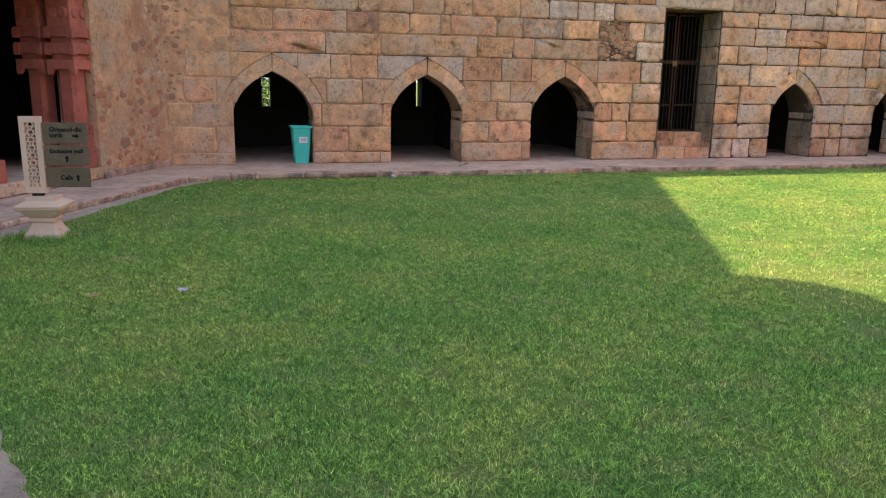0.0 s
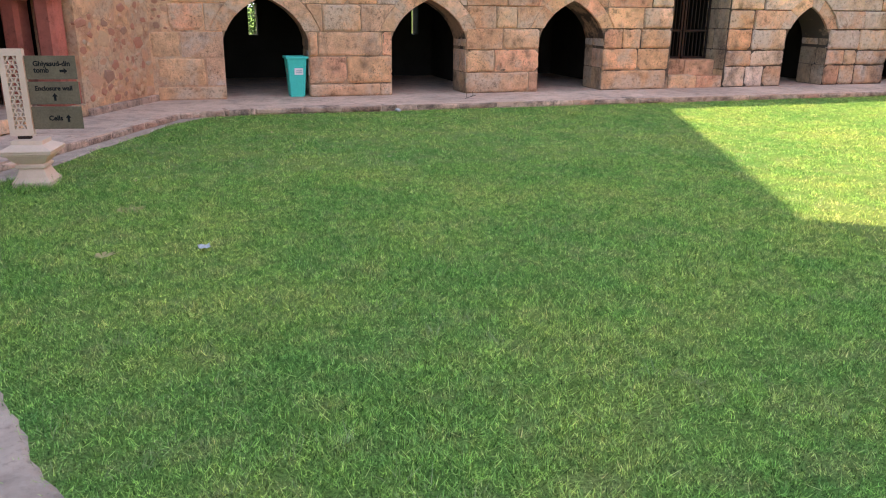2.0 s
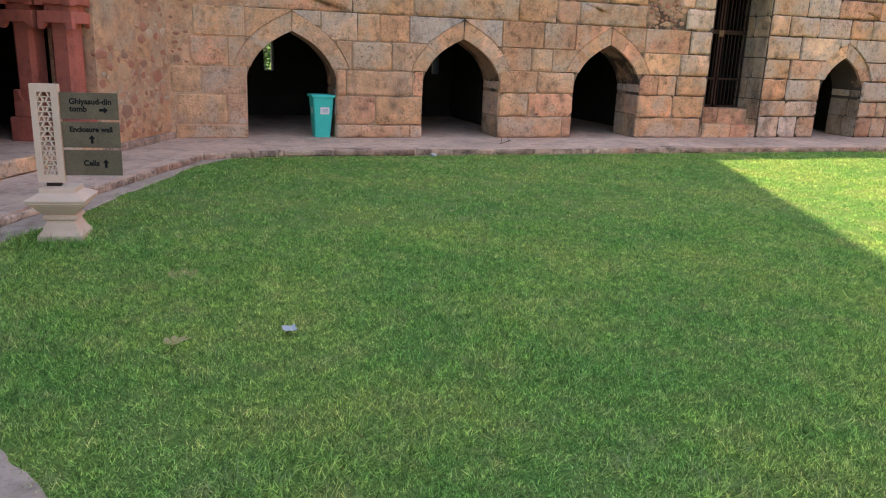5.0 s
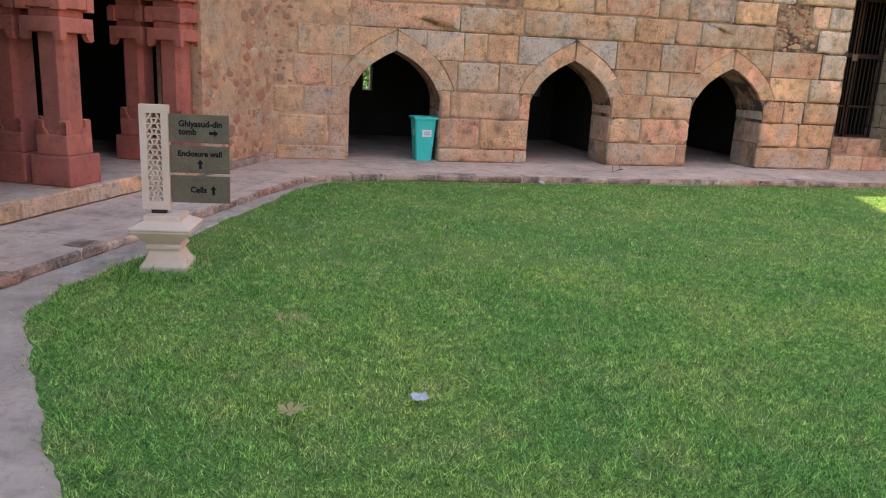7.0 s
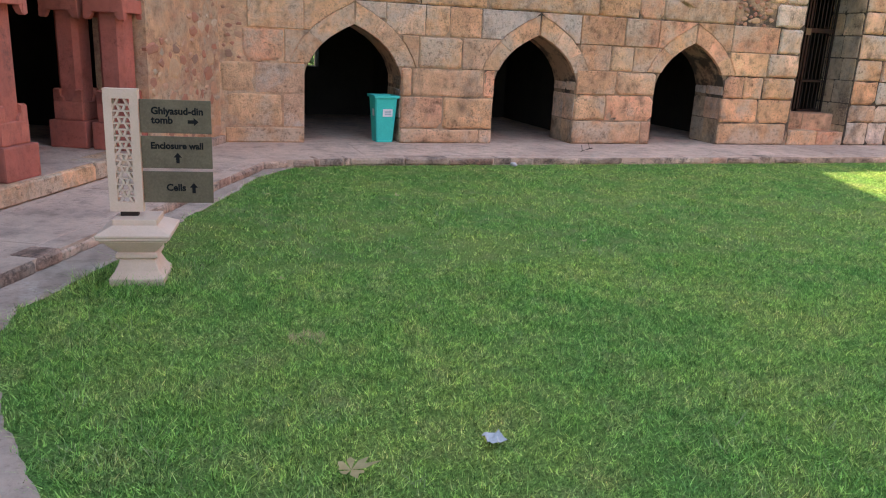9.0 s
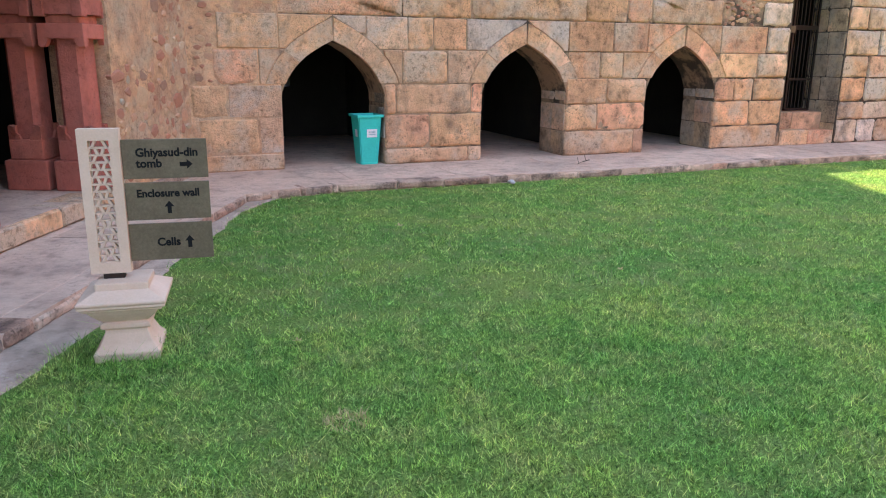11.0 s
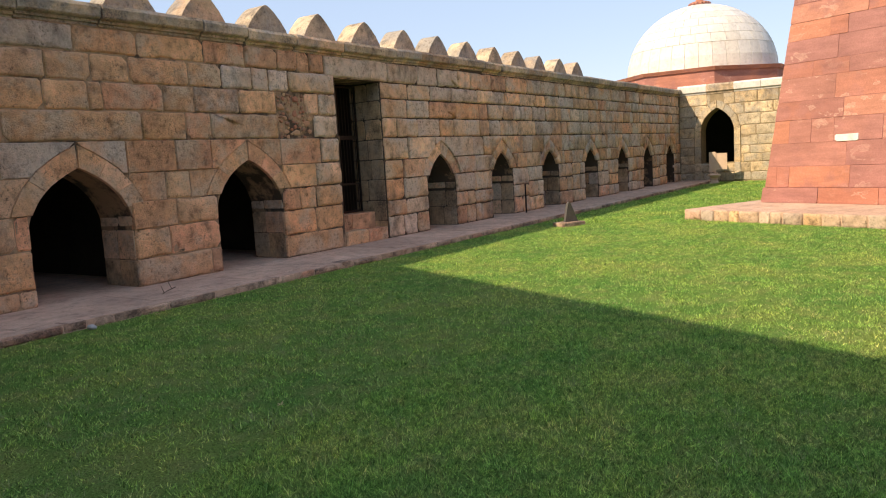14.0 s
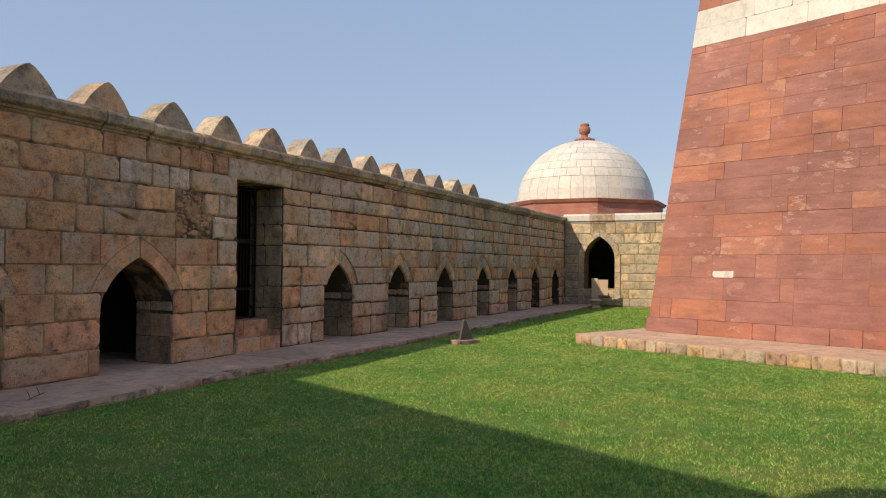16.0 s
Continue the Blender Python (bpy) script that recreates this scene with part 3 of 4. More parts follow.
# the doorway's other side and the far run
FAR_LINES = (0.10, 0.46, 0.86, 1.28, 1.66, 2.11, 2.50, 2.88, 3.20, 3.60)
for k, (z0, z1) in enumerate(zip(FAR_LINES, FAR_LINES[1:])):
    if z1 > 1.5:
        random_course(z0, z1, DOOR[1] + 0.01 if z1 < 3.3 else 10.30, 30.4, 0.38, 1.20)
seams = [DOOR[1] + 0.01] + [(p[0] + q[0]) / 2 for p, q in zip(ARCHES[3:], ARCHES[4:])] + [30.4]
for s0, s1 in zip(seams, seams[1:]):
    lines = [z + (rng.uniform(-0.07, 0.07) if 0 < k < 3 else 0) for k, z in enumerate(FAR_LINES[:4])]
    a = [a for a in ARCHES if s0 < a[0] < s1][0]
    for z0, z1 in zip(lines, lines[1:]):
        random_course(z0, z1, s0, a[0] - a[1] - 0.004, 0.4, 0.8)
        random_course(z0, z1, a[0] + a[1] + 0.004, s1, 0.4, 0.8)

# arch rings
def ring_stones(a, single):
    zs = [a[3] + 0.008 + (a[2] - a[3] - 0.008) * k / 8 for k in range(9)]
    for side in (-1, 1):
        inner = [(a[0] + side * max(0.001, half_width(a, z)), z) for z in zs]
        outer = []
        for k, z in enumerate(zs):
            zo = a[3] + 0.008 + (a[2] + RING * 1.15 - a[3] - 0.016) * k / 8
            outer.append((a[0] + side * max(0.0015, half_width(a, zo, RING) - 0.002), zo))
        cuts = (0, 4, 8) if side < 0 else (0, 3, 6, 8)
        for i, j in zip(cuts, cuts[1:]):
            o = outer[i:j + 1][::-1] + inner[i:j + 1]
            o = [(x + 0, z + (0.002 if k in (0, len(o) - 1) else 0)) for k, (x, z) in enumerate(o)]
            if side > 0:
                o = o[::-1]
            area = sum(p[0] * q[1] - q[0] * p[1] for p, q in zip(o, o[1:] + o[:1]))
            if area < 0:
                o = o[::-1]
            blocks.add(o, warm_stone if a[0] < 8 or rng.random() < 0.4 else cool_stone, single, rng.uniform(0.010, 0.024), "voussoir", 0.005)


for a in ARCHES:
    ring_stones(a, a[0] < 13.4)

# small rubble let into the gap beside the mended corner
def rubble(x0, x1, z0, z1, count, lo, hi, parent, m, mats, flat=0.022):
    placed = []
    for _ in range(count * 14):
        r = rng.uniform(lo, hi)
        x, z = rng.uniform(x0 + r * .6, x1 - r * .6), rng.uniform(z0 + r * .5, z1 - r * .5)
        if any((x - p) ** 2 + ((z - q) * 1.25) ** 2 < ((r + s) * 0.92) ** 2 for p, q, s in placed):
            continue
        placed.append((x, z, r))
        n, ph, o = rng.randint(5, 8), rng.uniform(0, 6), []
        ax, az = r * rng.uniform(0.85, 1.2), r * rng.uniform(0.6, 0.85)
        for k in range(n):
            t = 2 * math.pi * (k + rng.uniform(-0.3, 0.3)) / n + ph
            f = rng.uniform(0.72, 1.15)
            o.append((x + ax * f * math.cos(t), z + az * f * math.sin(t)))
        vs, fs = slab_data(o, rng.uniform(0.3, 1.0) * flat, min(0.03, r * 0.2), worn=True)
        raw("rubble_stone", [tuple(m @ Vector(v)) for v in vs], fs, rng.choice(mats), parent)
        if len(placed) >= count:
            break


rubble(7.24, 7.88, 2.12, 2.88, 70, 0.03, 0.09, wall_north, Matrix.Identity(4), [rubble_mats[k] for k in (1, 1, 5, 0, 4)])
rubble(7.86, 8.08, 2.13, 2.50, 8, 0.06, 0.10, wall_north, Matrix.Identity(4), [rubble_mats[k] for k in (1, 5, 0)])
# rubble end of the wall by the gatehouse
part("plaster_skin", boxed(-1.35, -0.02, -0.012, 0.03, 0.06, 3.60), plaster, wall_north)
rubble(-1.15, -0.84, 1.24, 3.55, 60, 0.04, 0.15, wall_north, Matrix.Identity(4), [rubble_mats[k] for k in (0, 5, 1, 4, 1)])
rubble(-0.86, -0.04, 2.14, 3.55, 44, 0.05, 0.20, wall_north, Matrix.Identity(4), [rubble_mats[k] for k in (0, 0, 5, 4, 3)])
# jamb stones inside the openings
def jambs(x, face, rows_z, depth, mat_pick):
    for z0, z1 in rows_z:
        cut = depth * rng.uniform(0.35, 0.65)
        for y0, y1 in ((0.012, cut), (cut, depth)):
            vs, fs = slab_data(rough_rect(y0, y1, z0, z1, 0.005, 0.01), rng.uniform(0.004, 0.012), 0.010, 0.02)
            vs = [(x + face * v[1], v[0], v[2]) for v in vs]
            raw("jamb_stone", vs, fs, mat_pick(), wall_north)


for a in ARCHES[:8]:
    z0 = rng.uniform(0.42, 0.55)
    jambs(a[0] + a[1] + 0.008, 1, ((0.10, z0), (z0, 0.90), (0.945, 1.10)), THICK, lambda: jamb_stone if rng.random() < 0.6 else cool_stone)
    jambs(a[0] - a[1] - 0.008, -1, ((0.10, z0), (z0, 0.90), (0.945, 1.10)), THICK, lambda: warm_stone)
DOOR_ROWS = ((0.10, 0.46), (0.46, 0.86), (0.86, 1.28), (1.28, 1.68), (1.68, 2.08), (2.08, 2.48), (2.48, 2.84), (2.84, 3.19))
jambs(DOOR[1] - 0.004, 1, DOOR_ROWS, THICK, lambda: jamb_stone)
jambs(DOOR[0] + 0.004, -1, DOOR_ROWS, THICK, lambda: jamb_stone)
blocks.finish("stone_courses", "grey weathered stone blocks of the far wall")

# cells behind the arches: back wall with two slits, cross walls, vault
def holed(x0, x1, z0, z1, holes, y0, y1):
    """A wall with upright slits, as boxes between them."""
    bm = bmesh.new()
    x = x0
    for a, b_, c, d in holes:
        box(bm, x, a, y0, y1, z0, z1)
        box(bm, a, b_, y0, y1, z0, c)
        box(bm, a, b_, y0, y1, d, z1)
        x = b_
    box(bm, x, x1, y0, y1, z0, z1)
    return bm


# near-black stone holds the gloom of the cells in its colour
tagged(link("wall_cells_back", holed(-1.6, 30.5, 0.05, 3.70, [(0.67, 0.88, 1.02, 1.70), (4.40, 4.56, 1.04, 1.72)], 4.10, 4.65), interior), "stone back wall of the cells with narrow slits, near-black for shade", "wall", kind="structure")
# cross walls added to block light between the openings and keep the cells dark
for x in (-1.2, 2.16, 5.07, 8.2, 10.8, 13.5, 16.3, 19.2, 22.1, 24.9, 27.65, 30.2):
    tagged(link("wall_cell_partition", boxed(x - 0.2, x + 0.2, THICK, 4.10, 0.10, 3.66), interior), "near-black cross wall added between two cells to darken them", "wall", kind="structure")
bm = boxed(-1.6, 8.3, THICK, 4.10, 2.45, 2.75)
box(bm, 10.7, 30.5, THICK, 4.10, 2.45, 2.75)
tagged(link("ceiling", bm, interior), "stone ceiling of the cells, near-black for shade", "ceiling", kind="structure")
terrace = tagged(link("terrace_roof", boxed(-1.6, 30.5, 0.02, 4.65, TOP + 0.06, 3.80), roof_mat), "pale lime terrace on top of the wall", "roof", kind="structure")

# moulded cornice, block by block
cornice = tagged(new("cornice"), "weathered moulded stone cornice along the wall top", "cornice", kind="structure")
PROFILE = [(0.10, 3.60), (-0.020, 3.60), (-0.020, 3.63), (-0.060, 3.64), (-0.060, 3.675), (-0.125, 3.69), (-0.145, 3.71), (-0.155, 3.82), (-0.12, 3.87), (0.0, 3.90), (0.40, 3.91), (0.40, 3.78), (0.10, 3.78)]
x = -1.5
while x < 30.4:
    w = min(rng.uniform(0.7, 1.7), 30.4 - x)
    dy, dz, tilt = rng.uniform(-.022, .022), rng.uniform(-.018, .016), rng.uniform(-.014, .014)
    bm = bmesh.new()
    n = len(PROFILE)
    lo = [bm.verts.new((x + 0.010, p[0] + dy, p[1] + dz)) for p in PROFILE]
    hi = [bm.verts.new((x + w - 0.010, p[0] + dy + tilt, p[1] + dz + tilt)) for p in PROFILE]
    for k in range(n):
        bm.faces.new((lo[k], lo[(k + 1) % n], hi[(k + 1) % n], hi[k]))
    bm.faces.new(lo)
    bm.faces.new(hi)
    link("cornice_block", bm, coping_stone, cornice)
    x += w

# battlements
def merlon_mesh():
    bm = bmesh.new()
    o = [(-0.48, 0.0)] + [(-0.48 * c, z) for c, z in ((1.0, 0.13), (0.88, 0.27), (0.65, 0.42), (0.38, 0.55), (0.17, 0.63))] + [(0, 0.665)]
    o += [(-p, q) for p, q in o[-2::-1]]
    prism(bm, o, "y", 0.0, 0.42)
    bmesh.ops.bevel(bm, geom=[e for e in bm.edges if e.is_boundary is False and len(e.link_faces) == 2 and e.calc_face_angle(0) > 1.0], offset=0.025, segments=1, affect="EDGES")
    return bm


merlon = None
for k in range(18):
    m = pose(-1.72 + 1.313 * k + rng.uniform(-.03, .03), 0.30 + rng.uniform(-.02, .02), 3.73 + rng.uniform(-.03, .02), 0, rng.uniform(-1.5, 1.5), rng.uniform(-3, 3))
    if merlon is None:
        merlon = tagged(link("merlon", merlon_mesh(), coping_stone), "rounded pointed stone merlon on the wall top", "merlon", group="battlements")
        merlon.matrix_basis = m
    else:
        copy_thing(merlon, m)

# doorway: steps and barred iron gate
for x0, x1, y0, y1, z0, z1 in ((8.74, 9.42, 0.0, THICK, 0.10, 0.36), (9.42, 10.03, 0.0, THICK, 0.10, 0.34), (8.74, 9.30, 0.30, THICK, 0.36, 0.66), (9.30, 10.03, 0.30, THICK, 0.34, 0.65)):
    bm = boxed(x0 + .006, x1 - .006, y0, y1, z0, z1, 0.015)
    tagged(link("step", bm, red_block if z0 > 0.3 else warm_stone), "worn reddish stone step in the doorway", "step", group="doorway steps", kind="structure")
# closes the passage; its darkness is painted in
tagged(link("doorway_passage", boxed(8.2, 10.5, 2.6, 2.7, 0.10, 3.4), interior), "stone wall inside the doorway, near-black for shade", "wall", kind="structure")


def bar(bm, p, q, r, n=8):
    p, q = Vector(p), Vector(q)
    d = q - p
    m = Matrix.Translation((p + q) / 2) @ d.to_track_quat("Z", "Y").to_matrix().to_4x4()
    bmesh.ops.create_cone(bm, cap_ends=True, segments=n, radius1=r, radius2=r, depth=d.length, matrix=m)
    return bm


iron_gate = tagged(new("iron_gate"), "closed rusty barred iron gate in the doorway", "gate")
iron_gate.location = (DOOR[0], 0.62, 0.66)
for leaf, (a, b_) in enumerate(((0.03, 0.65), (0.68, 1.30))):
    bm = bmesh.new()
    for x0, x1, z0, z1 in ((a, a + .04, 0, 2.5), (b_ - .04, b_, 0, 2.5), (a, b_, 0.0, .04), (a, b_, 2.46, 2.5), (a, b_, 1.45, 1.53), (a, b_, 0.55, 0.59)):
        box(bm, x0, x1, -0.015, 0.015, z0, z1, 0.003)
    fr = part("gate_frame", bm, iron, iron_gate)
    for k in range(6):
        x = a + 0.04 + (b_ - a - 0.08) * (k + 0.5) / 6
        part("bar", bar(bmesh.new(), (x, 0, 0.03), (x, 0, 2.47), 0.009), iron, fr)
bm = boxed(0.60, 0.72, -0.035, -0.018, 1.40, 1.52, 0.004)
part("padlock", bm, brass, iron_gate, "small brass padlock")

# drain spout and thin post by the wall
tagged(link("drain_spout", boxed(2.32, 2.44, -0.22, 0.05, 3.50, 3.60, 0.01), coping_stone), "small grey stone drain spout under the cornice", "drain spout")
bm = bar(bmesh.new(), (15.62, -0.25, WALK_Z), (15.62, -0.25, 0.86), 0.022)
tagged(link("post", bm, iron, smooth=False), "thin grey metal post standing on the walkway", "post")

# ---- the end wall with its archway and the domed chamber ----
END_X = 30.4
END_ARCH = (-1.56, 0.66, 3.04)


def end_half(z):
    cy, hw, apex = END_ARCH
    return hw if z < 2.15 else hw * float(np.interp((z - 2.15) / (apex - 2.15), CURVE_H, CURVE_W))


zs = [2.15 + (END_ARCH[2] - 2.15) * k / 9 for k in range(9)]
hole = [(END_ARCH[0] - end_half(z), z) for z in [0.80] + zs] + [(END_ARCH[0], END_ARCH[2])] + [(END_ARCH[0] + end_half(z), z) for z in zs[::-1] + [0.80]]
bm = bmesh.new()
# two halves that meet over the arch and under the sill
lo_half = [(-26, -0.1), (END_ARCH[0], -0.1), (END_ARCH[0], 0.80)] + hole[:11] + [(END_ARCH[0], 3.62), (-26, 3.62)]
hi_half = [(1.0, -0.1), (1.0, 3.62), (END_ARCH[0], 3.62)] + hole[10:] + [(END_ARCH[0], 0.80), (END_ARCH[0], -0.1)]
prism(bm, lo_half, "x", END_X, END_X + 0.8)
prism(bm, hi_half, "x", END_X, END_X + 0.8)
wall_east = tagged(link("wall_east", bm, east_mortar), "ochre stone end wall with a pointed archway", "wall", kind="structure")
# local x runs along the wall towards -y, local -y faces the court
TO_END = Matrix.Translation((END_X, 0, 0)) @ Matrix.Rotation(radians(-90), 4, "Z")
far = Courses(wall_east, end_stone, TO_END)
far.depth = (0.008, 0.026)
z = 0.05
while z < 3.58:
    h = min(rng.uniform(0.30, 0.46), 3.62 - z)
    if 3.62 - z - h < 0.15:
        h = 3.62 - z
    x = 0.03
    while x < 8.0:
        w = rng.uniform(0.5, 1.15)
        a, b_ = x, x + w
        w_out = end_half(z + h / 2) + 0.26
        c = -END_ARCH[0]
        top = 3.36
        if z < top and b_ > c - w_out and a < c + w_out and z + h > 0.8:
            if a < c - w_out - 0.1:
                far.add(rough_rect(a, c - w_out, z, z + h), end_stone, True, edge=0.012, worn=True)
            if b_ > c + w_out + 0.1:
                far.add(rough_rect(c + w_out, b_, z, z + h), end_stone, True, edge=0.012, worn=True)
        else:
            far.add(rough_rect(a, b_, z, z + h), end_stone, True, edge=0.012, worn=True)
        x = b_
    z += h
# raised surround of the archway
c = -END_ARCH[0]
for side in (-1, 1):
    for i, (za, zb) in enumerate(((0.10, 0.80), (0.80, 1.5), (1.5, 2.15), (2.15, 2.6), (2.6, 2.9), (2.9, 3.04))):
        inn = [(c + side * end_half(za + (zb - za) * k / 4), za + (zb - za) * k / 4) for k in range(5)]
        f = lambda z_: 2.15 + (z_ - 2.15) * (3.34 - 2.15) / (3.04 - 2.15) if z_ > 2.15 else z_
        out = [(c + side * max(0.01, (end_half(q) + 0.25 * (1 if q < 2.15 else 0.35 + 0.65 * end_half(q) / END_ARCH[1]))), f(q)) for _, q in inn]
        out[-1] = (c + side * 0.01, 3.34) if zb > 3.03 else out[-1]
        o = inn + out[::-1]
        area = sum(p[0] * q[1] - q[0] * p[1] for p, q in zip(o, o[1:] + o[:1]))
        far.add(o if area > 0 else o[::-1], end_stone, True, 0.05, "voussoir", 0.008)
# coping of the end wall
x = 0.0
while x < 9:
    w = rng.uniform(0.9, 1.5)
    o = [(p[0], p[1] + 0.02) for p in ((0.8, 3.60), (-0.03, 3.60), (-0.05, 3.66), (-0.11, 3.70), (-0.12, 3.93), (-0.06, 4.0), (0.8, 4.0))]
    bm = bmesh.new()
    prism(bm, o, "x", x + 0.006, x + w - 0.006)
    bmesh.ops.transform(bm, matrix=TO_END, verts=bm.verts)
    link("coping_block", bm, marble if rng.random() < 0.5 else coping_stone, wall_east)
    x += w

chamber = tagged(new("domed_chamber"), "white marble dome on a red sandstone octagonal drum", "building")
DOME = Vector((34.9, 0.22, 0))
chamber.location = DOME
bm = bmesh.new()
for a, b_, c_, d in ((-3.7, -3.6, -5.5, 5.5), (3.9, 4.3, -5.5, 5.5), (-3.7, 4.3, -5.5, -5.1), (-3.7, 4.3, 5.1, 5.5)):
    if a != -3.7 or b_ != -3.6:
        box(bm, a, b_, c_, d, 0, 4.2)
part("wall", bm, interior, chamber)
part("roof", boxed(-3.72, 4.3, -5.5, 5.5, 3.80, 4.0), roof_mat, chamber, "pale lime terrace")


def octagon(r, z0, z1, r2=None):
    bm = bmesh.new()
    bmesh.ops.create_cone(bm, cap_ends=True, segments=8, radius1=r, radius2=r2 or r, depth=z1 - z0, matrix=Matrix.Translation((0, 0, (z0 + z1) / 2)) @ Matrix.Rotation(radians(22.5), 4, "Z"))
    return bm


drum = part("drum", octagon(3.86, 3.98, 4.72), tomb_stone, chamber, "red sandstone octagonal drum")
part("drum_cornice", octagon(3.95, 4.66, 4.80, 4.06), tomb_stone, drum)
dome = part("dome", lathe(bmesh.new(), [(3.33 * math.cos(t), 4.78 + 3.18 * math.sin(t)) for t in [math.pi / 2 * k / 12 for k in range(12)]] + [(0.05, 7.96)], 40), marble, chamber)


def dome_slab(t0, t1, wide):
    vs, fs, n, g = [], [], 4, 0.0009
    for r_add, s in ((0.0, 0.0), (0.022, 0.0025)):
        for i in range(3):
            t = t0 + g + s + (t1 - t0 - 2 * g - 2 * s) * i / 2
            for k in range(n + 1):
                a = -wide / 2 + (wide * k / n)
                a *= 1 - (2 * g + 2 * s) / wide / max(0.25, math.cos(t))
                vs.append(((3.33 + r_add) * math.cos(t) * math.cos(a), (3.33 + r_add) * math.cos(t) * math.sin(a), 4.78 + (3.18 + r_add) * math.sin(t)))
    top = 3 * (n + 1)
    for i in range(2):
        for k in range(n):
            p = top + i * (n + 1) + k
            fs.append((p, p + 1, p + n + 2, p + n + 1))
    rim = [k for k in range(n + 1)] + [(n + 1) + n, 2 * (n + 1) + n] + [2 * (n + 1) + k for k in range(n - 1, -1, -1)] + [n + 1]
    for p, q in zip(rim, rim[1:] + rim[:1]):
        fs.append((p, q, q + top, p + top))
    return vs, fs


for t0, t1, count in ((0.0, 0.36, 36), (0.36, 0.50, 30), (0.50, 0.64, 26), (0.64, 0.79, 26), (0.79, 0.94, 22), (0.94, 1.10, 18), (1.10, 1.27, 14), (1.27, 1.47, 9)):
    vs, fs = dome_slab(t0, t1, 2 * math.pi / count)
    first = raw("marble_slab", vs, fs, marble, dome)
    turn = rng.uniform(0, 6)
    first.rotation_euler = (0, 0, turn)
    for k in range(1, count):
        o = bpy.data.objects.new("marble_slab", first.data)
        scene.collection.objects.link(o)
        o.parent, o.rotation_euler = dome, (0, 0, turn + 2 * math.pi * k / count)
fin = part("finial", lathe(bmesh.new(), [(0.30, 7.90), (0.44, 7.98), (0.44, 8.06), (0.36, 8.12), (0.17, 8.16), (0.15, 8.30), (0.25, 8.36), (0.29, 8.50), (0.27, 8.64), (0.18, 8.70), (0.24, 8.76), (0.20, 8.84), (0.05, 8.86)], 20), tomb_stone, chamber, "carved red sandstone finial", True)
for k in range(16):
    bm = bmesh.new()
    bmesh.ops.create_icosphere(bm, subdivisions=1, radius=0.075, matrix=Matrix.Translation((0.44 * math.cos(k * math.pi / 8), 0.44 * math.sin(k * math.pi / 8), 8.02)))
    part("petal", bm, tomb_stone, fin, smooth=True)
bm = merlon_mesh()
far_merlon = tagged(link("merlon", bm, coping_stone), "single brown merlon beyond the dome", "merlon")
far_merlon.matrix_basis = pose(37.5, -6.6, 4.0, 0, 0, 70) @ Matrix.Diagonal((1.3, 1.3, 1.5, 1))
tagged(link("merlon_wall", boxed(36.6, 38.4, -12, -5.6, 0, 4.05), coping_stone), "brown stone wall carrying the far merlon", "wall", kind="structure")

# ---- the sandstone tomb on its plinth ----
# local x runs along the front face away from the corner, local y goes into the tomb
TOMB = Matrix(((-0.42, 0.907, 0, 14.5), (-0.907, -0.42, 0, -4.65), (0, 0, 1, 0), (0, 0, 0, 1)))
PLINTH_H = 0.24
bm = boxed(0.0, 21, 0.02, 21, -0.1, PLINTH_H - 0.01)
bmesh.ops.transform(bm, matrix=TOMB, verts=bm.verts)
plinth = tagged(link("plinth", bm, paving), "low stone plinth under the sandstone tomb", "plinth", kind="structure")
run = Courses(plinth, plinth_stone, TOMB)
x = 0.0
while x < 16:
    w = rng.uniform(0.22, 0.48)
    run.add(rough_rect(x, x + w, -0.02, PLINTH_H, 0.008, 0.03), plinth_stone, True, rng.uniform(0.005, 0.04), worn=True)
    x += w
tomb = tagged(new("tomb"), "massive battered red sandstone tomb with a white marble band", "building")
BATTER, SET_X, SET_Y, TOMB_TOP = 0.110, 0.45, 2.05, 11.0
bm = bmesh.new()
lo = [(SET_X, SET_Y), (20, SET_Y), (20, 20), (SET_X, 20)]
d = BATTER * TOMB_TOP
hi = [(SET_X + d, SET_Y + d), (20 - d, SET_Y + d), (20 - d, 20 - d), (SET_X + d, 20 - d)]
v0 = [bm.verts.new((*p, 0.2)) for p in lo]
v1 = [bm.verts.new((*p, TOMB_TOP)) for p in hi]
for k in range(4):
    bm.faces.new((v0[k], v0[(k + 1) % 4], v1[(k + 1) % 4], v1[k]))
bm.faces.new(v1)
bmesh.ops.transform(bm, matrix=TOMB, verts=bm.verts)
core = part("wall", bm, tomb_stone, tomb)
lean = math.atan(BATTER)
FACE = TOMB @ Matrix.Translation((SET_X, SET_Y, 0.2)) @ Matrix.Rotation(-lean, 4, "X")
face = Courses(core, tomb_stone, FACE)
slope = 1 / math.cos(lean)
z, first_course = 0.02, True
while z < TOMB_TOP * slope - 0.4:
    band = 6.70 < z < 7.60
    h = 0.44 if band else rng.uniform(0.30, 0.50)
    if not band and z < 6.72 < z + h + 0.12:
        h = 6.72 - z
    shift = BATTER * math.cos(lean) * z
    x = shift
    while x < 12:
        w = rng.uniform(0.7, 1.8) if band else rng.choice((rng.uniform(0.25, 0.6), rng.uniform(0.7, 1.4), rng.uniform(1.0, 1.9)))
        o = rough_rect(x, x + w, z, z + h, rng.choice((0.0002, 0.0003, 0.0003, 0.0016)), 0.005)
        if x == shift:
            o = [(p, q) if p > x + 0.2 else (p + BATTER * (q - z), q) for p, q in o]
        single = x < 8.5 and z < 8.4
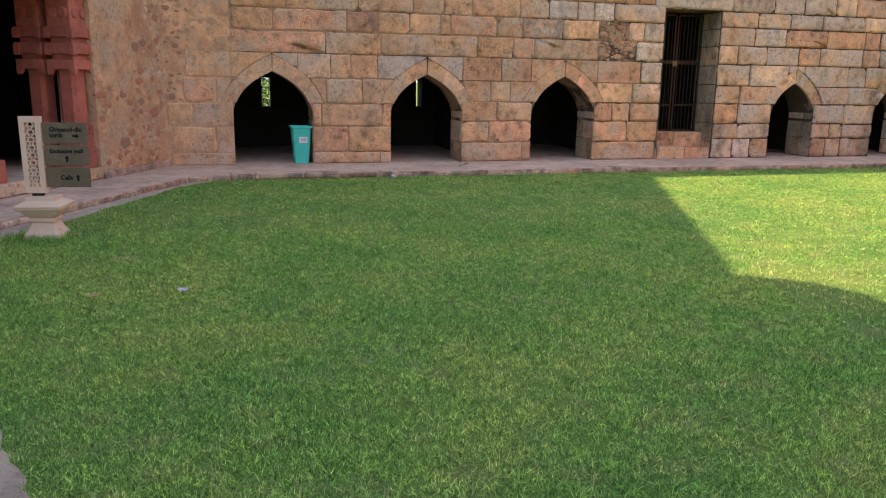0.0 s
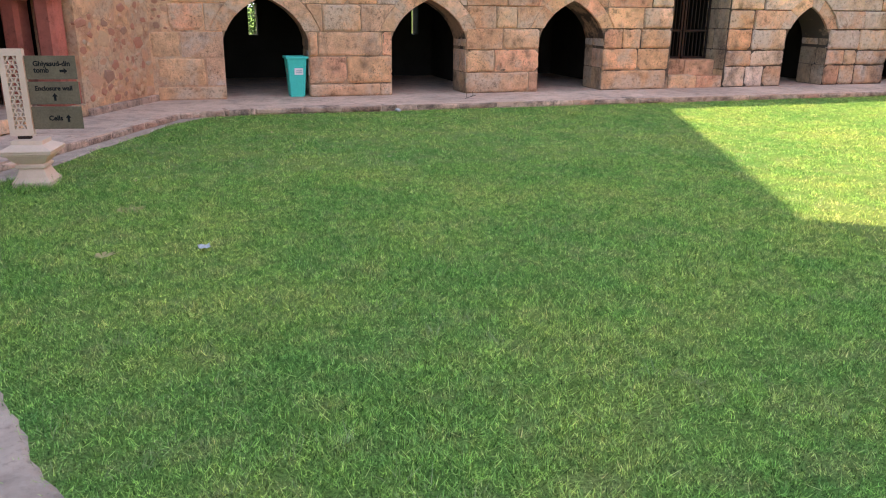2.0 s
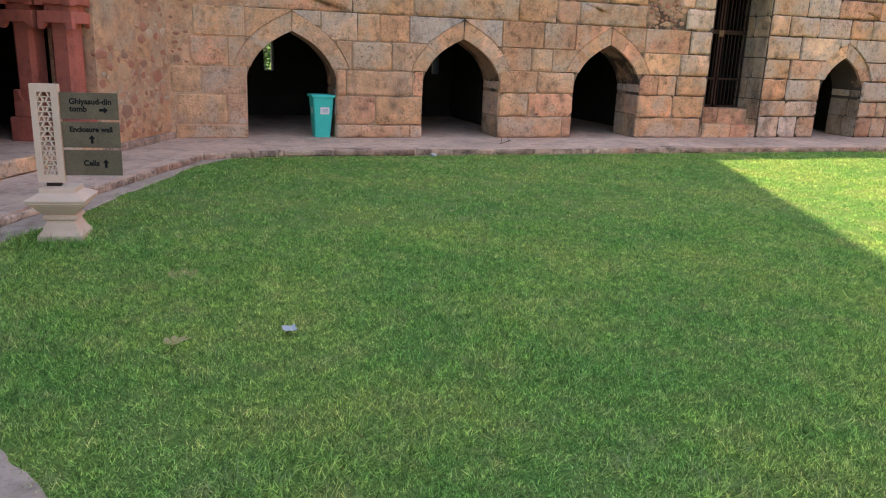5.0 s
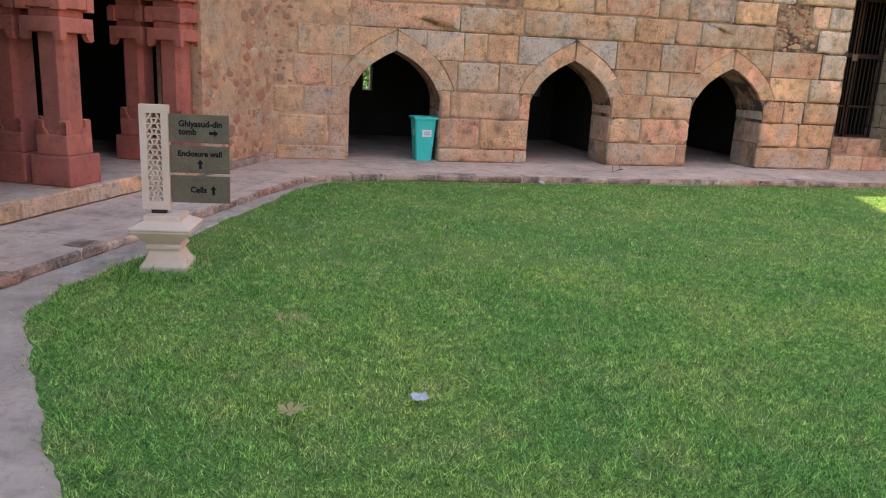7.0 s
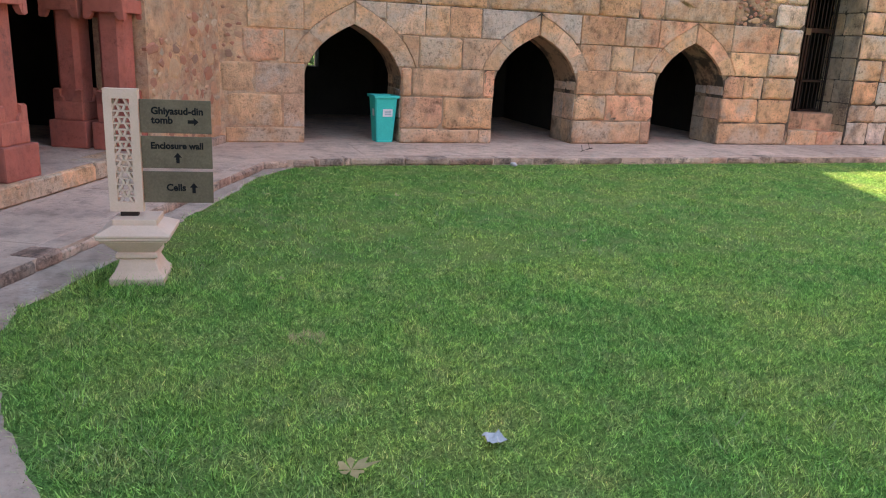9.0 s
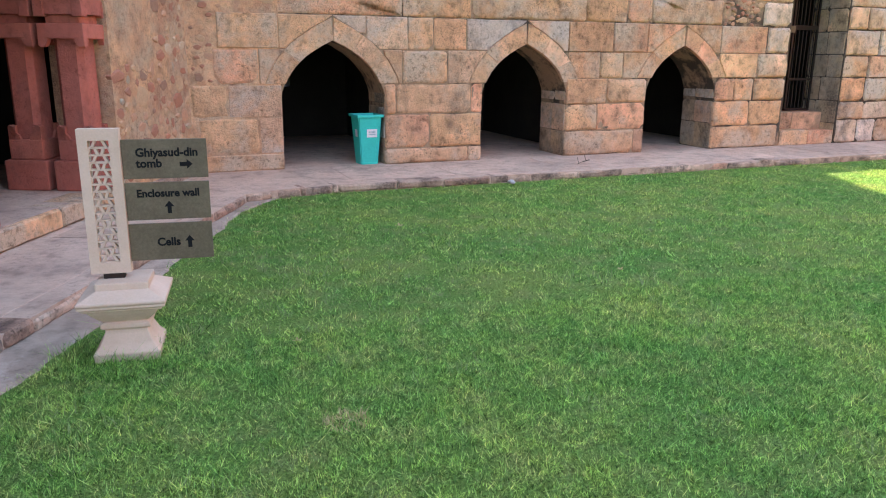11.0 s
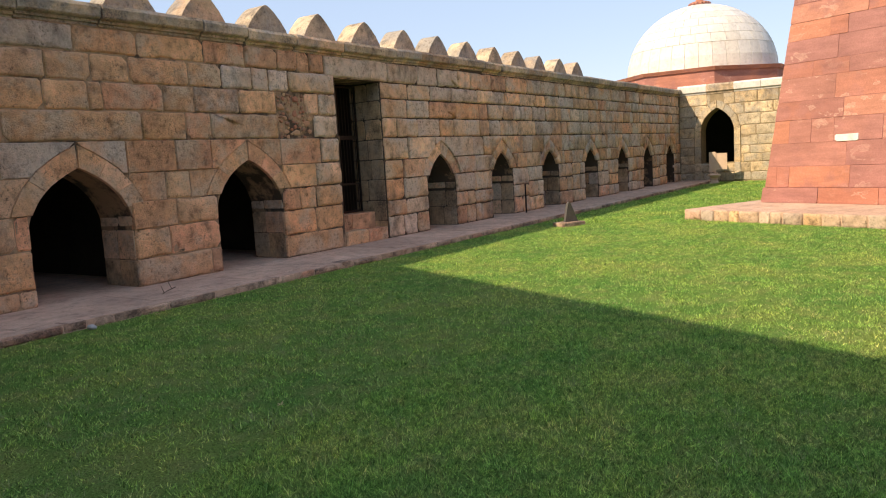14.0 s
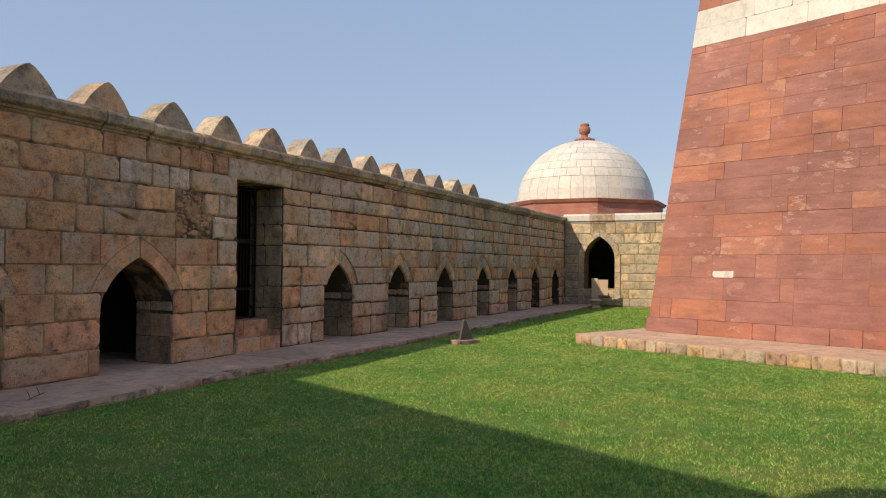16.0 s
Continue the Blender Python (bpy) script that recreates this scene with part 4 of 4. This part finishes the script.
        face.add(o, marble if band else tomb_stone, single, (0.085 if first_course else rng.choice((0.0025, 0.003, 0.0035, 0.010))), "sandstone_block" if not band else "marble_block", 0.003)
        x += w
    z += h
    first_course = False
face.finish("stone_courses", "red sandstone blocks of the upper tomb")
white = Courses(core, marble, FACE)
white.add(rough_rect(1.60, 2.10, 1.30, 1.46, 0.003), marble, True, 0.03, "marble_patch", 0.006)

# ---- gatehouse on the other side: pillars, rubble wall, dark porch ----
gatehouse = tagged(new("gatehouse"), "old gatehouse with red sandstone pillars and a rubble wall", "building")
gatehouse.matrix_basis = GATE
FLOOR = 0.28
bm = boxed(-0.62, 0.0, -2.0, 0.9, 0.05, 4.0)
gate_wall = part("wall", bm, plaster, gatehouse, "ochre plastered rubble wall")
# unseen upper mass, its outline shaped to cast the broad shadow over the lawn
bm = bmesh.new()
prism(bm, [(3.2, 6.80), (3.2, 3.95), (-16, 3.95), (-16, 7.75), (-7.2, 7.75), (-6.6, 7.68), (-6.1, 7.52), (-5.79, 7.30), (-5.68, 7.03), (-5.68, 6.80)], "x", -7.0, -0.02)
part("upper_storey", bm, plaster, gatehouse)
# porch closed with walls and ceiling whose near-black colour carries its shade
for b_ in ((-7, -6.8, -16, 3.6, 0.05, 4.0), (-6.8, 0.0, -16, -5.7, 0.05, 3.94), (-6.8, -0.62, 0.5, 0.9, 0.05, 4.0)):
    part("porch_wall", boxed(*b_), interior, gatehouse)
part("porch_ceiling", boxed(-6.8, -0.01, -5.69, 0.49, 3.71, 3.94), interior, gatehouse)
part("porch_floor", boxed(-6.8, -0.03, -8.0, -1.9, 0.05, FLOOR), paving, gatehouse)
y = -8.0
edge_m = Matrix(((0, -1, 0, 0), (1, 0, 0, 0), (0, 0, 1, 0), (0, 0, 0, 1)))
while y < -2.02:
    w = min(rng.uniform(0.6, 1.2), -1.98 - y)
    vs, fs = slab_data(rough_rect(y, y + w, WALK_Z, FLOOR + 0.005, 0.005, 0.012), 0.03, 0.014, 0.3)
    raw("plinth_stone", [tuple(edge_m @ Vector(v)) for v in vs], fs, warm_stone, gatehouse)
    y += w
part("wall_footing", boxed(-0.1, 0.07, -2.0, 0.0, 0.05, 0.20, 0.02), kerb_stone, gatehouse)
wall_m = edge_m
loose = [("low", (-1.96, -0.02, 0.22, 1.5), 120, 0.05, 0.22, (0, 5, 5, 1, 0, 3, 1, 4)), ("mid", (-0.95, -0.02, 1.5, 2.3), 50, 0.04, 0.17, (5, 0, 1, 2, 5, 4)), ("high", (-0.55, -0.02, 2.3, 3.3), 22, 0.03, 0.12, (2, 5, 1, 0))]
for _, (a, b_, c_, d), count, lo_, hi_, pick in loose:
    rubble(a, b_, c_, d, count, lo_, hi_, gate_wall, wall_m, [rubble_mats[k] for k in pick], 0.010)


def pillar(x0, x1, y0, y1):
    """A square pillar: block base, moulding with upturned corner leaves, chamfered shaft, bracket capital in notched layers."""
    shaft = boxed(x0 + .03, x1 - .03, y0 + .03, y1 - .03, FLOOR + 0.48, 2.30)
    bmesh.ops.bevel(shaft, geom=[e for e in shaft.edges if abs(e.verts[0].co.z - e.verts[1].co.z) > 1], offset=0.05, segments=1, affect="EDGES")
    root = part("pillar", shaft, pillar_stone, gatehouse, "red sandstone pillar with bracketed capital")
    part("base", boxed(x0 - .05, x1 + .05, y0 - .05, y1 + .05, FLOOR, FLOOR + 0.30, 0.018), pillar_stone, root)
    bm = boxed(x0 - .005, x1 + .005, y0 - .005, y1 + .005, FLOOR + 0.30, FLOOR + 0.50, 0.014)
    leaf = [(0.0, 0.0), (0.125, 0.0), (0.105, 0.05), (0.065, 0.085), (0.05, 0.13), (0.025, 0.150), (0.0, 0.135)]
    for sx, xa in ((1, x0), (-1, x1)):
        for sy, ya in ((1, y0), (-1, y1)):
            z = FLOOR + 0.49
            prism(bm, [(xa + sx * p, z + q) for p, q in leaf], "y", ya, ya + sy * 0.075)
            prism(bm, [(ya + sy * p, z + q) for p, q in leaf], "x", xa + sx * 0.002, xa + sx * 0.077)
    part("base_moulding", bm, pillar_stone, root)
    tongue = [(0.0, 0.0), (0.10, 0.0), (0.095, -0.03), (0.07, -0.075), (0.035, -0.09), (0.0, -0.075)]
    for z0, z1, g in ((1.74, 1.88, 0.055), (1.88, 1.96, -0.005), (1.96, 2.12, 0.055), (2.12, 2.20, -0.005), (2.20, 2.34, 0.055)):
        bm = boxed(x0 - g, x1 + g, y0 - g, y1 + g, z0, z1, 0.012)
        if z0 == 1.74:
            for sx, xa in ((1, x0 - g), (-1, x1 + g)):
                for sy, ya in ((1, y0 - g), (-1, y1 + g)):
                    prism(bm, [(xa + sx * p, z0 + 0.01 + q) for p, q in tongue], "y", ya + sy * 0.003, ya + sy * 0.06)
                    prism(bm, [(ya + sy * p, z0 + 0.01 + q) for p, q in tongue], "x", xa + sx * 0.005, xa + sx * 0.062)
        elif g > 0:
            for sx, xa in ((1, x0 - g), (-1, x1 + g)):
                for sy, ya in ((1, y0 - g), (-1, y1 + g)):
                    box(bm, xa - sx * 0.012, xa + sx * 0.09, ya - sy * 0.012, ya + sy * 0.09, z0 - 0.02, z1 - 0.02, 0.01)
        part("capital_block", bm, pillar_stone, root)
    top = part("carved_capital", boxed(x0 - .02, x1 + .02, y0 - .02, y1 + .02, 2.34, 2.80, 0.015), pillar_stone, root)
    for ya in (y0 + 0.09, y1 - 0.09):
        bm = bmesh.new()
        bmesh.ops.create_cone(bm, cap_ends=True, segments=14, radius1=0.085, radius2=0.06, depth=0.03, matrix=Matrix.Translation((x1 + 0.03, ya, 2.54)) @ Matrix.Rotation(radians(90), 4, "Y"))
        part("carved_scroll", bm, pillar_stone, top)
    for xa in (x0 + 0.09, x1 - 0.09):
        bm = bmesh.new()
        bmesh.ops.create_cone(bm, cap_ends=True, segments=14, radius1=0.085, radius2=0.06, depth=0.03, matrix=Matrix.Translation((xa, y0 - 0.03, 2.54)) @ Matrix.Rotation(radians(90), 4, "X"))
        part("carved_scroll", bm, pillar_stone, top)


for y0 in (-4.36, -2.34):
    pillar(-0.43, -0.09, y0, y0 + 0.36)
    pillar(-0.93, -0.60, y0, y0 + 0.36)
part("lintel", boxed(-1.25, 0.03, -5.7, -2.0, 2.80, 3.70, 0.02), pillar_stone, gatehouse)

# ---- signpost on its carved pedestal ----
def signpost(name, label):
    root = tagged(new(name), label, "sign")
    bm = lathe(bmesh.new(), [(0.185, 0.0), (0.19, 0.05), (0.155, 0.09), (0.125, 0.15), (0.12, 0.17), (0.145, 0.18), (0.145, 0.205), (0.125, 0.215), (0.15, 0.235), (0.19, 0.275), (0.20, 0.295), (0.225, 0.298), (0.225, 0.312),
                             (0.245, 0.316), (0.245, 0.335), (0.25, 0.337), (0.25, 0.352), (0.155, 0.395), (0.15, 0.397)], square=True)
    bmesh.ops.scale(bm, vec=(0.92, 0.92, 1), verts=bm.verts)
    bmesh.ops.translate(bm, vec=(0.055, 0, 0), verts=bm.verts)
    bmesh.ops.bevel(bm, geom=list(bm.edges), offset=0.004, segments=1, affect="EDGES")
    ped = part("pedestal", bm, carved_cream, root, "cream carved stone pedestal")
    part("pedestal_cap", boxed(-0.085, 0.195, -0.135, 0.135, 0.39, 0.435, 0.008), carved_cream, ped)
    part("socket", boxed(-0.05, 0.06, -0.03, 0.03, 0.432, 0.472, 0.004), iron, root)
    return root


def jali(root, x0, x1, z0, z1):
    """A pierced stone panel: frame, thin backing, rows of fan-shaped openings."""
    bm = bmesh.new()
    fx, fz = 0.052, 0.060
    for a, b_, c_, d in ((x0, x0 + fx, z0, z1), (x1 - fx, x1, z0, z1), (x0 + fx, x1 - fx, z0, z0 + fz), (x0 + fx, x1 - fx, z1 - fz, z1)):
        box(bm, a, b_, -0.035, 0.035, c_, d)
    frame_ob = part("panel_frame", bm, carved_cream, root, "cream stone panel frame")
    a, b_, c_, d = x0 + fx, x1 - fx, z0 + fz, z1 - fz
    n = 17
    step = (d - c_) / n
    for k in range(n):
        zc = c_ + step * k
        cells = ((a + b_) / 2,) if k % 2 == 0 else (a + (b_ - a) * 0.17, b_ - (b_ - a) * 0.17)
        bm = bmesh.new()
        box(bm, a - .002, b_ + .002, -0.026, 0.012, zc - 0.0045, zc + 0.0045)
        for c in cells:
            w = (b_ - a) * (0.27 if k % 2 == 0 else 0.17)
            for s in (-1, 1):
                p0, p1 = c + s * w, c + s * w * 0.55
                v = [bm.verts.new(q) for q in ((p0, -0.026, zc), (p0 + s * 0.016, -0.026, zc), (p1 + s * 0.010, -0.026, zc + step), (p1 - s * 0.004, -0.026, zc + step))]
                f = bm.faces.new(v)
                r = bmesh.ops.extrude_face_region(bm, geom=[f])
                bmesh.ops.translate(bm, vec=(0, 0.036, 0), verts=[q for q in r["geom"] if isinstance(q, bmesh.types.BMVert)])
        part("lattice_bar", bm, carved_cream, frame_ob)


def words(body, x, z, size, parent, y=-0.0075):
    cu = bpy.data.curves.new("lettering", "FONT")
    cu.offset = 0.0022
    cu.body, cu.size, cu.extrude, cu.resolution_u = body, size, 0.0008, 3
    cu.materials.append(ink)
    ob = new("lettering", cu)
    ob.parent, ob.location, ob.rotation_euler = parent, (x, y, z), (radians(90), 0, 0)
    return ob


def arrow(cx, cz, turn, parent, s=1.0, y=-0.0075):
    o = [(-0.010, -0.030), (0.010, -0.030), (0.010, 0.004), (0.024, 0.004), (0.0, 0.032), (-0.024, 0.004), (-0.010, 0.004)]
    c, sn = math.cos(radians(turn)), math.sin(radians(turn))
    o = [(cx + s * (p * c - q * sn), cz + s * (p * sn + q * c)) for p, q in o]
    bm = bmesh.new()
    prism(bm, o, "y", y, y + 0.001)
    part("arrow", bm, ink, parent)


sign = signpost("signpost", "cream stone signpost with three brass direction plates")
sign.matrix_basis = pose(-2.026, -5.90, 0, 0, 0, -8) @ Matrix.Diagonal((0.97, 0.97, 1.0, 1))
jali(sign, -0.112, 0.098, 0.465, 1.240)
for k, (zt, zb) in enumerate(((1.180, 0.970), (0.950, 0.745), (0.725, 0.520))):
    pl = part("direction_plate", boxed(0.100, 0.545, -0.006, 0.010, zb, zt, 0.003), brass, sign, "dull brass plate with black lettering")
    if k == 0:
        words("Ghiyasud-din", 0.170, zt - 0.090, 0.062, pl)
        words("tomb", 0.170, zt - 0.148, 0.062, pl)
        arrow(0.430, zt - 0.135, -90, pl, 1.1)
    elif k == 1:
        words("Enclosure wall", 0.158, zt - 0.078, 0.057, pl)
        arrow(0.325, zt - 0.138, 0, pl, 1.1)
    else:
        words("Cells", 0.245, zt - 0.125, 0.062, pl)
        arrow(0.420, zt - 0.108, 0, pl, 1.1)

far_sign = signpost("signpost", "far cream stone signpost before the archway")
far_sign.matrix_basis = pose(29.3, -1.62, 0, 0, 0, -70)
part("panel_frame", boxed(-0.13, 0.125, -0.035, 0.035, 0.45, 1.26, 0.006), carved_cream, far_sign)
part("direction_plate", boxed(0.13, 0.55, -0.006, 0.010, 0.55, 1.2, 0.003), carved_cream, far_sign)

# ---- small things ----
dustbin = tagged(new("dustbin"), "turquoise tapered plastic dustbin with a white sticker", "dustbin")
dustbin.matrix_basis = pose(1.20, 0.20, WALK_Z, 0, 0, 3) @ Matrix.Diagonal((0.84, 0.9, 1.05, 1))
bm = bmesh.new()
for r0, r1, z0, z1, inside in ((0.150, 0.205, 0.0, 0.64, False), (0.196, 0.142, 0.64, 0.03, True)):
    a = [bm.verts.new((sx * r0, sy * r0 * 0.95, z0)) for sx, sy in ((-1, -1), (1, -1), (1, 1), (-1, 1))]
    b_ = [bm.verts.new((sx * r1, sy * r1 * 0.95, z1)) for sx, sy in ((-1, -1), (1, -1), (1, 1), (-1, 1))]
    for k in range(4):
        bm.faces.new((a[k], a[(k + 1) % 4], b_[(k + 1) % 4], b_[k]))
    bm.faces.new(b_ if inside else a)
bmesh.ops.bevel(bm, geom=[e for e in bm.edges if abs(e.verts[0].co.z - e.verts[1].co.z) > 0.3], offset=0.018, segments=3, affect="EDGES")
part("body", bm, bin_mat, dustbin)
bm = bmesh.new()
for x0, x1, y0, y1 in ((-0.232, 0.232, -0.222, -0.188), (-0.232, 0.232, 0.188, 0.222), (-0.232, -0.198, -0.19, 0.19), (0.198, 0.232, -0.19, 0.19)):
    box(bm, x0, x1, y0, y1, 0.628, 0.665, 0.008)
part("rim", bm, bin_mat, dustbin)
tilt = math.atan(0.055 * 0.95 / 0.64)
st = part("sticker", boxed(-0.09, 0.09, -0.002, 0.0, -0.055, 0.055), sticker, dustbin, "white printed sticker")
st.matrix_basis = Matrix.Translation((0.03, -0.1845, 0.42)) @ Matrix.Rotation(tilt, 4, "X")
for k in range(5):
    part("print_bar", boxed(-0.05 + 0.023 * k, -0.034 + 0.023 * k, -0.003, -0.0018, 0.002, 0.028), sticker_ink, st)
st2 = part("sticker", boxed(-0.05, 0.05, -0.002, 0.0, -0.05, 0.05), sticker, dustbin, "white printed sticker")
st2.matrix_basis = Matrix.Rotation(radians(-90), 4, "Z") @ Matrix.Translation((0.05, -0.195, 0.42)) @ Matrix.Rotation(tilt, 4, "X")
part("print_bar", boxed(-0.055, 0.062, -0.003, -0.0018, -0.024, -0.010), sticker_ink, st)

# small metal marker on a stone base beside the walkway
marker = tagged(new("floodlight_stand"), "small dark triangular fixture on a pale stone base", "light fixture")
marker.matrix_basis = pose(13.35, -2.45, 0, 0, 0, -25)
part("base", boxed(-0.30, 0.30, -0.20, 0.20, -0.03, 0.09, 0.02), kerb_stone, marker)
bm = bmesh.new()
prism(bm, [(-0.13, 0.09), (0.24, 0.09), (0.04, 0.50), (0.0, 0.52), (-0.03, 0.50)], "y", -0.03, 0.03)
part("fixture", bm, grey_metal, marker)

# litter on the lawn
def scrap(name, label, category, x, y, r, mat, n, z=0.03, leafy=False):
    bm = bmesh.new()
    if leafy:
        for k in range(n):
            t = k * 2.4 + 0.5
            d_ = Vector((math.cos(t), math.sin(t), 0.25))
            s_ = Vector((-d_.y, d_.x, 0)) * 0.17
            v = [bm.verts.new(p * r) for p in (Vector((0, 0, 0)), d_ * 0.5 + s_, d_ * rng.uniform(0.4, 1.2), d_ * 0.5 - s_)]
            bm.faces.new(v)
    else:
        bmesh.ops.create_grid(bm, x_segments=4, y_segments=4, size=r)
        for v in bm.verts:
            v.co += Vector((rng.uniform(-.3, .3), rng.uniform(-.3, .3), rng.uniform(0, .9))) * r * 0.6
    bmesh.ops.solidify(bm, geom=list(bm.faces), thickness=0.002)
    ob = tagged(link(name, bm, mat), label, category)
    ob.location = (x, y, z)
    return ob


scrap("paper_scrap", "crumpled white paper scrap on the grass", "litter", -0.50, -8.47, 0.040, paper_mat, 0, 0.036)
scrap("dry_leaf", "curled dry yellow leaf on the grass", "leaf", -1.13, -8.60, 0.10, dry_leaf, 8, 0.060, True)
bm = bmesh.new()
bmesh.ops.create_icosphere(bm, subdivisions=2, radius=0.06)
for v in bm.verts:
    v.co *= 0.85 + 0.35 * noise.noise(v.co * 18)
    v.co.z *= 0.6
pebble = tagged(link("pebble", bm, paper_mat, smooth=True), "small white stone at the foot of the kerb", "stone")
pebble.location = (2.62, KERB_Y - 0.12, 0.03)
for x, y in ((-0.35, -1.9), (1.8, -1.75), (3.3, -1.8), (-0.9, -3.4), (0.4, -3.6), (5.2, -2.7), (1.5, -5.6), (-1.1, -6.2)):
    scrap("dry_leaf", "small dry leaf lying on the grass", "leaf", x, y, rng.uniform(0.04, 0.08), dry_leaf, 4, 0.042, True)

bm = bmesh.new()
for p, q in (((0, 0, 0), (0.09, 0.03, 0.02)), ((0.09, 0.03, 0.02), (0.20, 0.0, 0.05)), ((0.09, 0.03, 0.02), (0.14, -0.09, 0.07)), ((0.03, 0.01, 0.01), (0.06, 0.10, 0.08)), ((0.15, 0.01, 0.04), (0.16, 0.08, 0.12))):
    bar(bm, p, q, 0.0045, 5)
twig = tagged(link("twig", bm, bark), "dry forked brown twig lying on the walkway", "twig")
twig.location = (4.0, -0.95, WALK_Z + 0.014)

# shrub behind the slit of the first cell
shrub = tagged(new("shrub"), "leafy green shrub behind the wall", "shrub")
shrub.location = (1.0, 8.0, 0)
bm = bmesh.new()
for k in range(7):
    bar(bm, (0, 0, 0), (rng.uniform(-.9, .9), rng.uniform(-.7, .7), rng.uniform(1.2, 2.6)), 0.03, 6)
part("trunk", bm, bark, shrub)
vs, fs = [], []
for k in range(5200):
    c = Vector((rng.gauss(0, 0.75), rng.gauss(0, 0.55), rng.uniform(0.2, 3.0)))
    d_ = Vector((rng.uniform(-1, 1), rng.uniform(-1, 1), rng.uniform(-.6, .8))).normalized() * 0.10
    s_ = d_.orthogonal().normalized() * 0.035
    o = len(vs)
    vs += [tuple(c), tuple(c + d_ * .5 + s_), tuple(c + d_), tuple(c + d_ * .5 - s_)]
    fs.append((o, o + 1, o + 2, o + 3))
raw("crown", vs, fs, leaf_mat, shrub)

# ---- grass blades ----
def blades(count, x0, x1, y0, y1, h0, h1, wide, keep, seed):
    r = np.random.default_rng(seed)
    tufts = max(1, count // 10)                        # blades spring from tufts of some ten
    tx, ty, tall = r.uniform(x0, x1, tufts), r.uniform(y0, y1, tufts), r.uniform(0.55, 1.45, tufts)
    which = r.integers(0, tufts, count)
    ox, oy = r.normal(0, 0.020 + wide * 1.4, count), r.normal(0, 0.020 + wide * 1.4, count)
    x, y, tall = tx[which] + ox, ty[which] + oy, tall[which]
    e = np.interp(y, EDGE_Y, EDGE_X) + edge_wobble(y) + r.normal(0, 0.045, count)
    ok = (x > e) & (y < KERB_Y + 0.02 - r.exponential(0.03, count)) & keep(x, y)
    x, y, ox, oy, tall = x[ok], y[ok], ox[ok], oy[ok], tall[ok]
    n = len(x)
    h = tall * r.uniform(h0, h1, n) * (0.75 + 0.5 * (np.sin(x * 3.1 + 1.3 * np.sin(y * 2.2)) * np.sin(y * 2.7 + x) * 0.5 + 0.5))
    a, lean_a, lean_d = r.uniform(0, 6.283, n), np.arctan2(oy, ox) + r.normal(0, 0.9, n), h * np.abs(r.normal(0.9, 0.7, n))
    dx, dy = np.cos(a) * wide / 2, np.sin(a) * wide / 2
    co = np.empty((n, 3, 3))
    co[:, 0] = np.stack([x - dx, y - dy, np.full(n, -0.003)], 1)
    co[:, 1] = np.stack([x + dx, y + dy, np.full(n, -0.003)], 1)
    co[:, 2] = np.stack([x + np.cos(lean_a) * lean_d, y + np.sin(lean_a) * lean_d, h], 1)
    me = bpy.data.meshes.new("grass")
    me.vertices.add(3 * n)
    me.vertices.foreach_set("co", co.ravel())
    me.loops.add(3 * n)
    me.loops.foreach_set("vertex_index", np.arange(3 * n))
    me.polygons.add(n)
    me.polygons.foreach_set("loop_start", np.arange(0, 3 * n, 3))
    me.update()
    me.validate()
    me.materials.append(blade_mat)
    return tagged(new("grass", me), "short mown green grass blades of the lawn", "grass", kind="stuff")


blades(640000, -2.9, 5.0, -13.6, -6.0, 0.010, 0.034, 0.0055, lambda x, y: x < 3.2 + 0.25 * (y + 13.6), 1)
blades(420000, -1.9, 15.0, -13.0, -1.4, 0.012, 0.032, 0.008, lambda x, y: ~((y < -6.0) & (x < 3.2 + 0.25 * (y + 13.6))), 2)
blades(110000, 14.0, 30.3, -8.0, -1.4, 0.02, 0.05, 0.018, lambda x, y: ((x - 14.5) * 0.907 - (y + 4.65) * 0.42 < 0.02) | ((x - 14.5) * 0.42 + (y + 4.65) * 0.907 > 0.02), 3)
def straw(x, y, r_):
    """A worn patch of dry grass."""
    ob = blades(430, x - r_, x + r_, y - r_, y + r_, 0.015, 0.04, 0.006, lambda a, b_: (a - x) ** 2 + (b_ - y) ** 2 < r_ * r_ * 0.7, 9)
    ob.data.materials[0] = dry_leaf
    return tagged(ob, "worn patch of dry yellow grass", "grass", kind="stuff")


straw(-1.08, -7.17, 0.13)
blades(2600, -2.45, -1.6, -6.4, -5.55, 0.03, 0.10, 0.006, lambda a, b_: (a + 2.02) ** 2 + (b_ + 5.98) ** 2 < 0.14, 12)
blades(5000, -3.0, 0.4, -14.0, -3.0, 0.03, 0.07, 0.006, lambda a, b_: a < np.interp(b_, EDGE_Y, EDGE_X) + 0.08, 13)
pale = blades(22000, -2.9, 6.0, -13.4, -3.5, 0.022, 0.055, 0.0042, lambda x, y: np.sin(x * 2.1 + np.sin(y * 1.7)) * np.sin(y * 1.3 + x) > -0.25, 4)
pale.data.materials[0] = straw_blade
tagged(pale, "paler long grass blades scattered in the lawn")
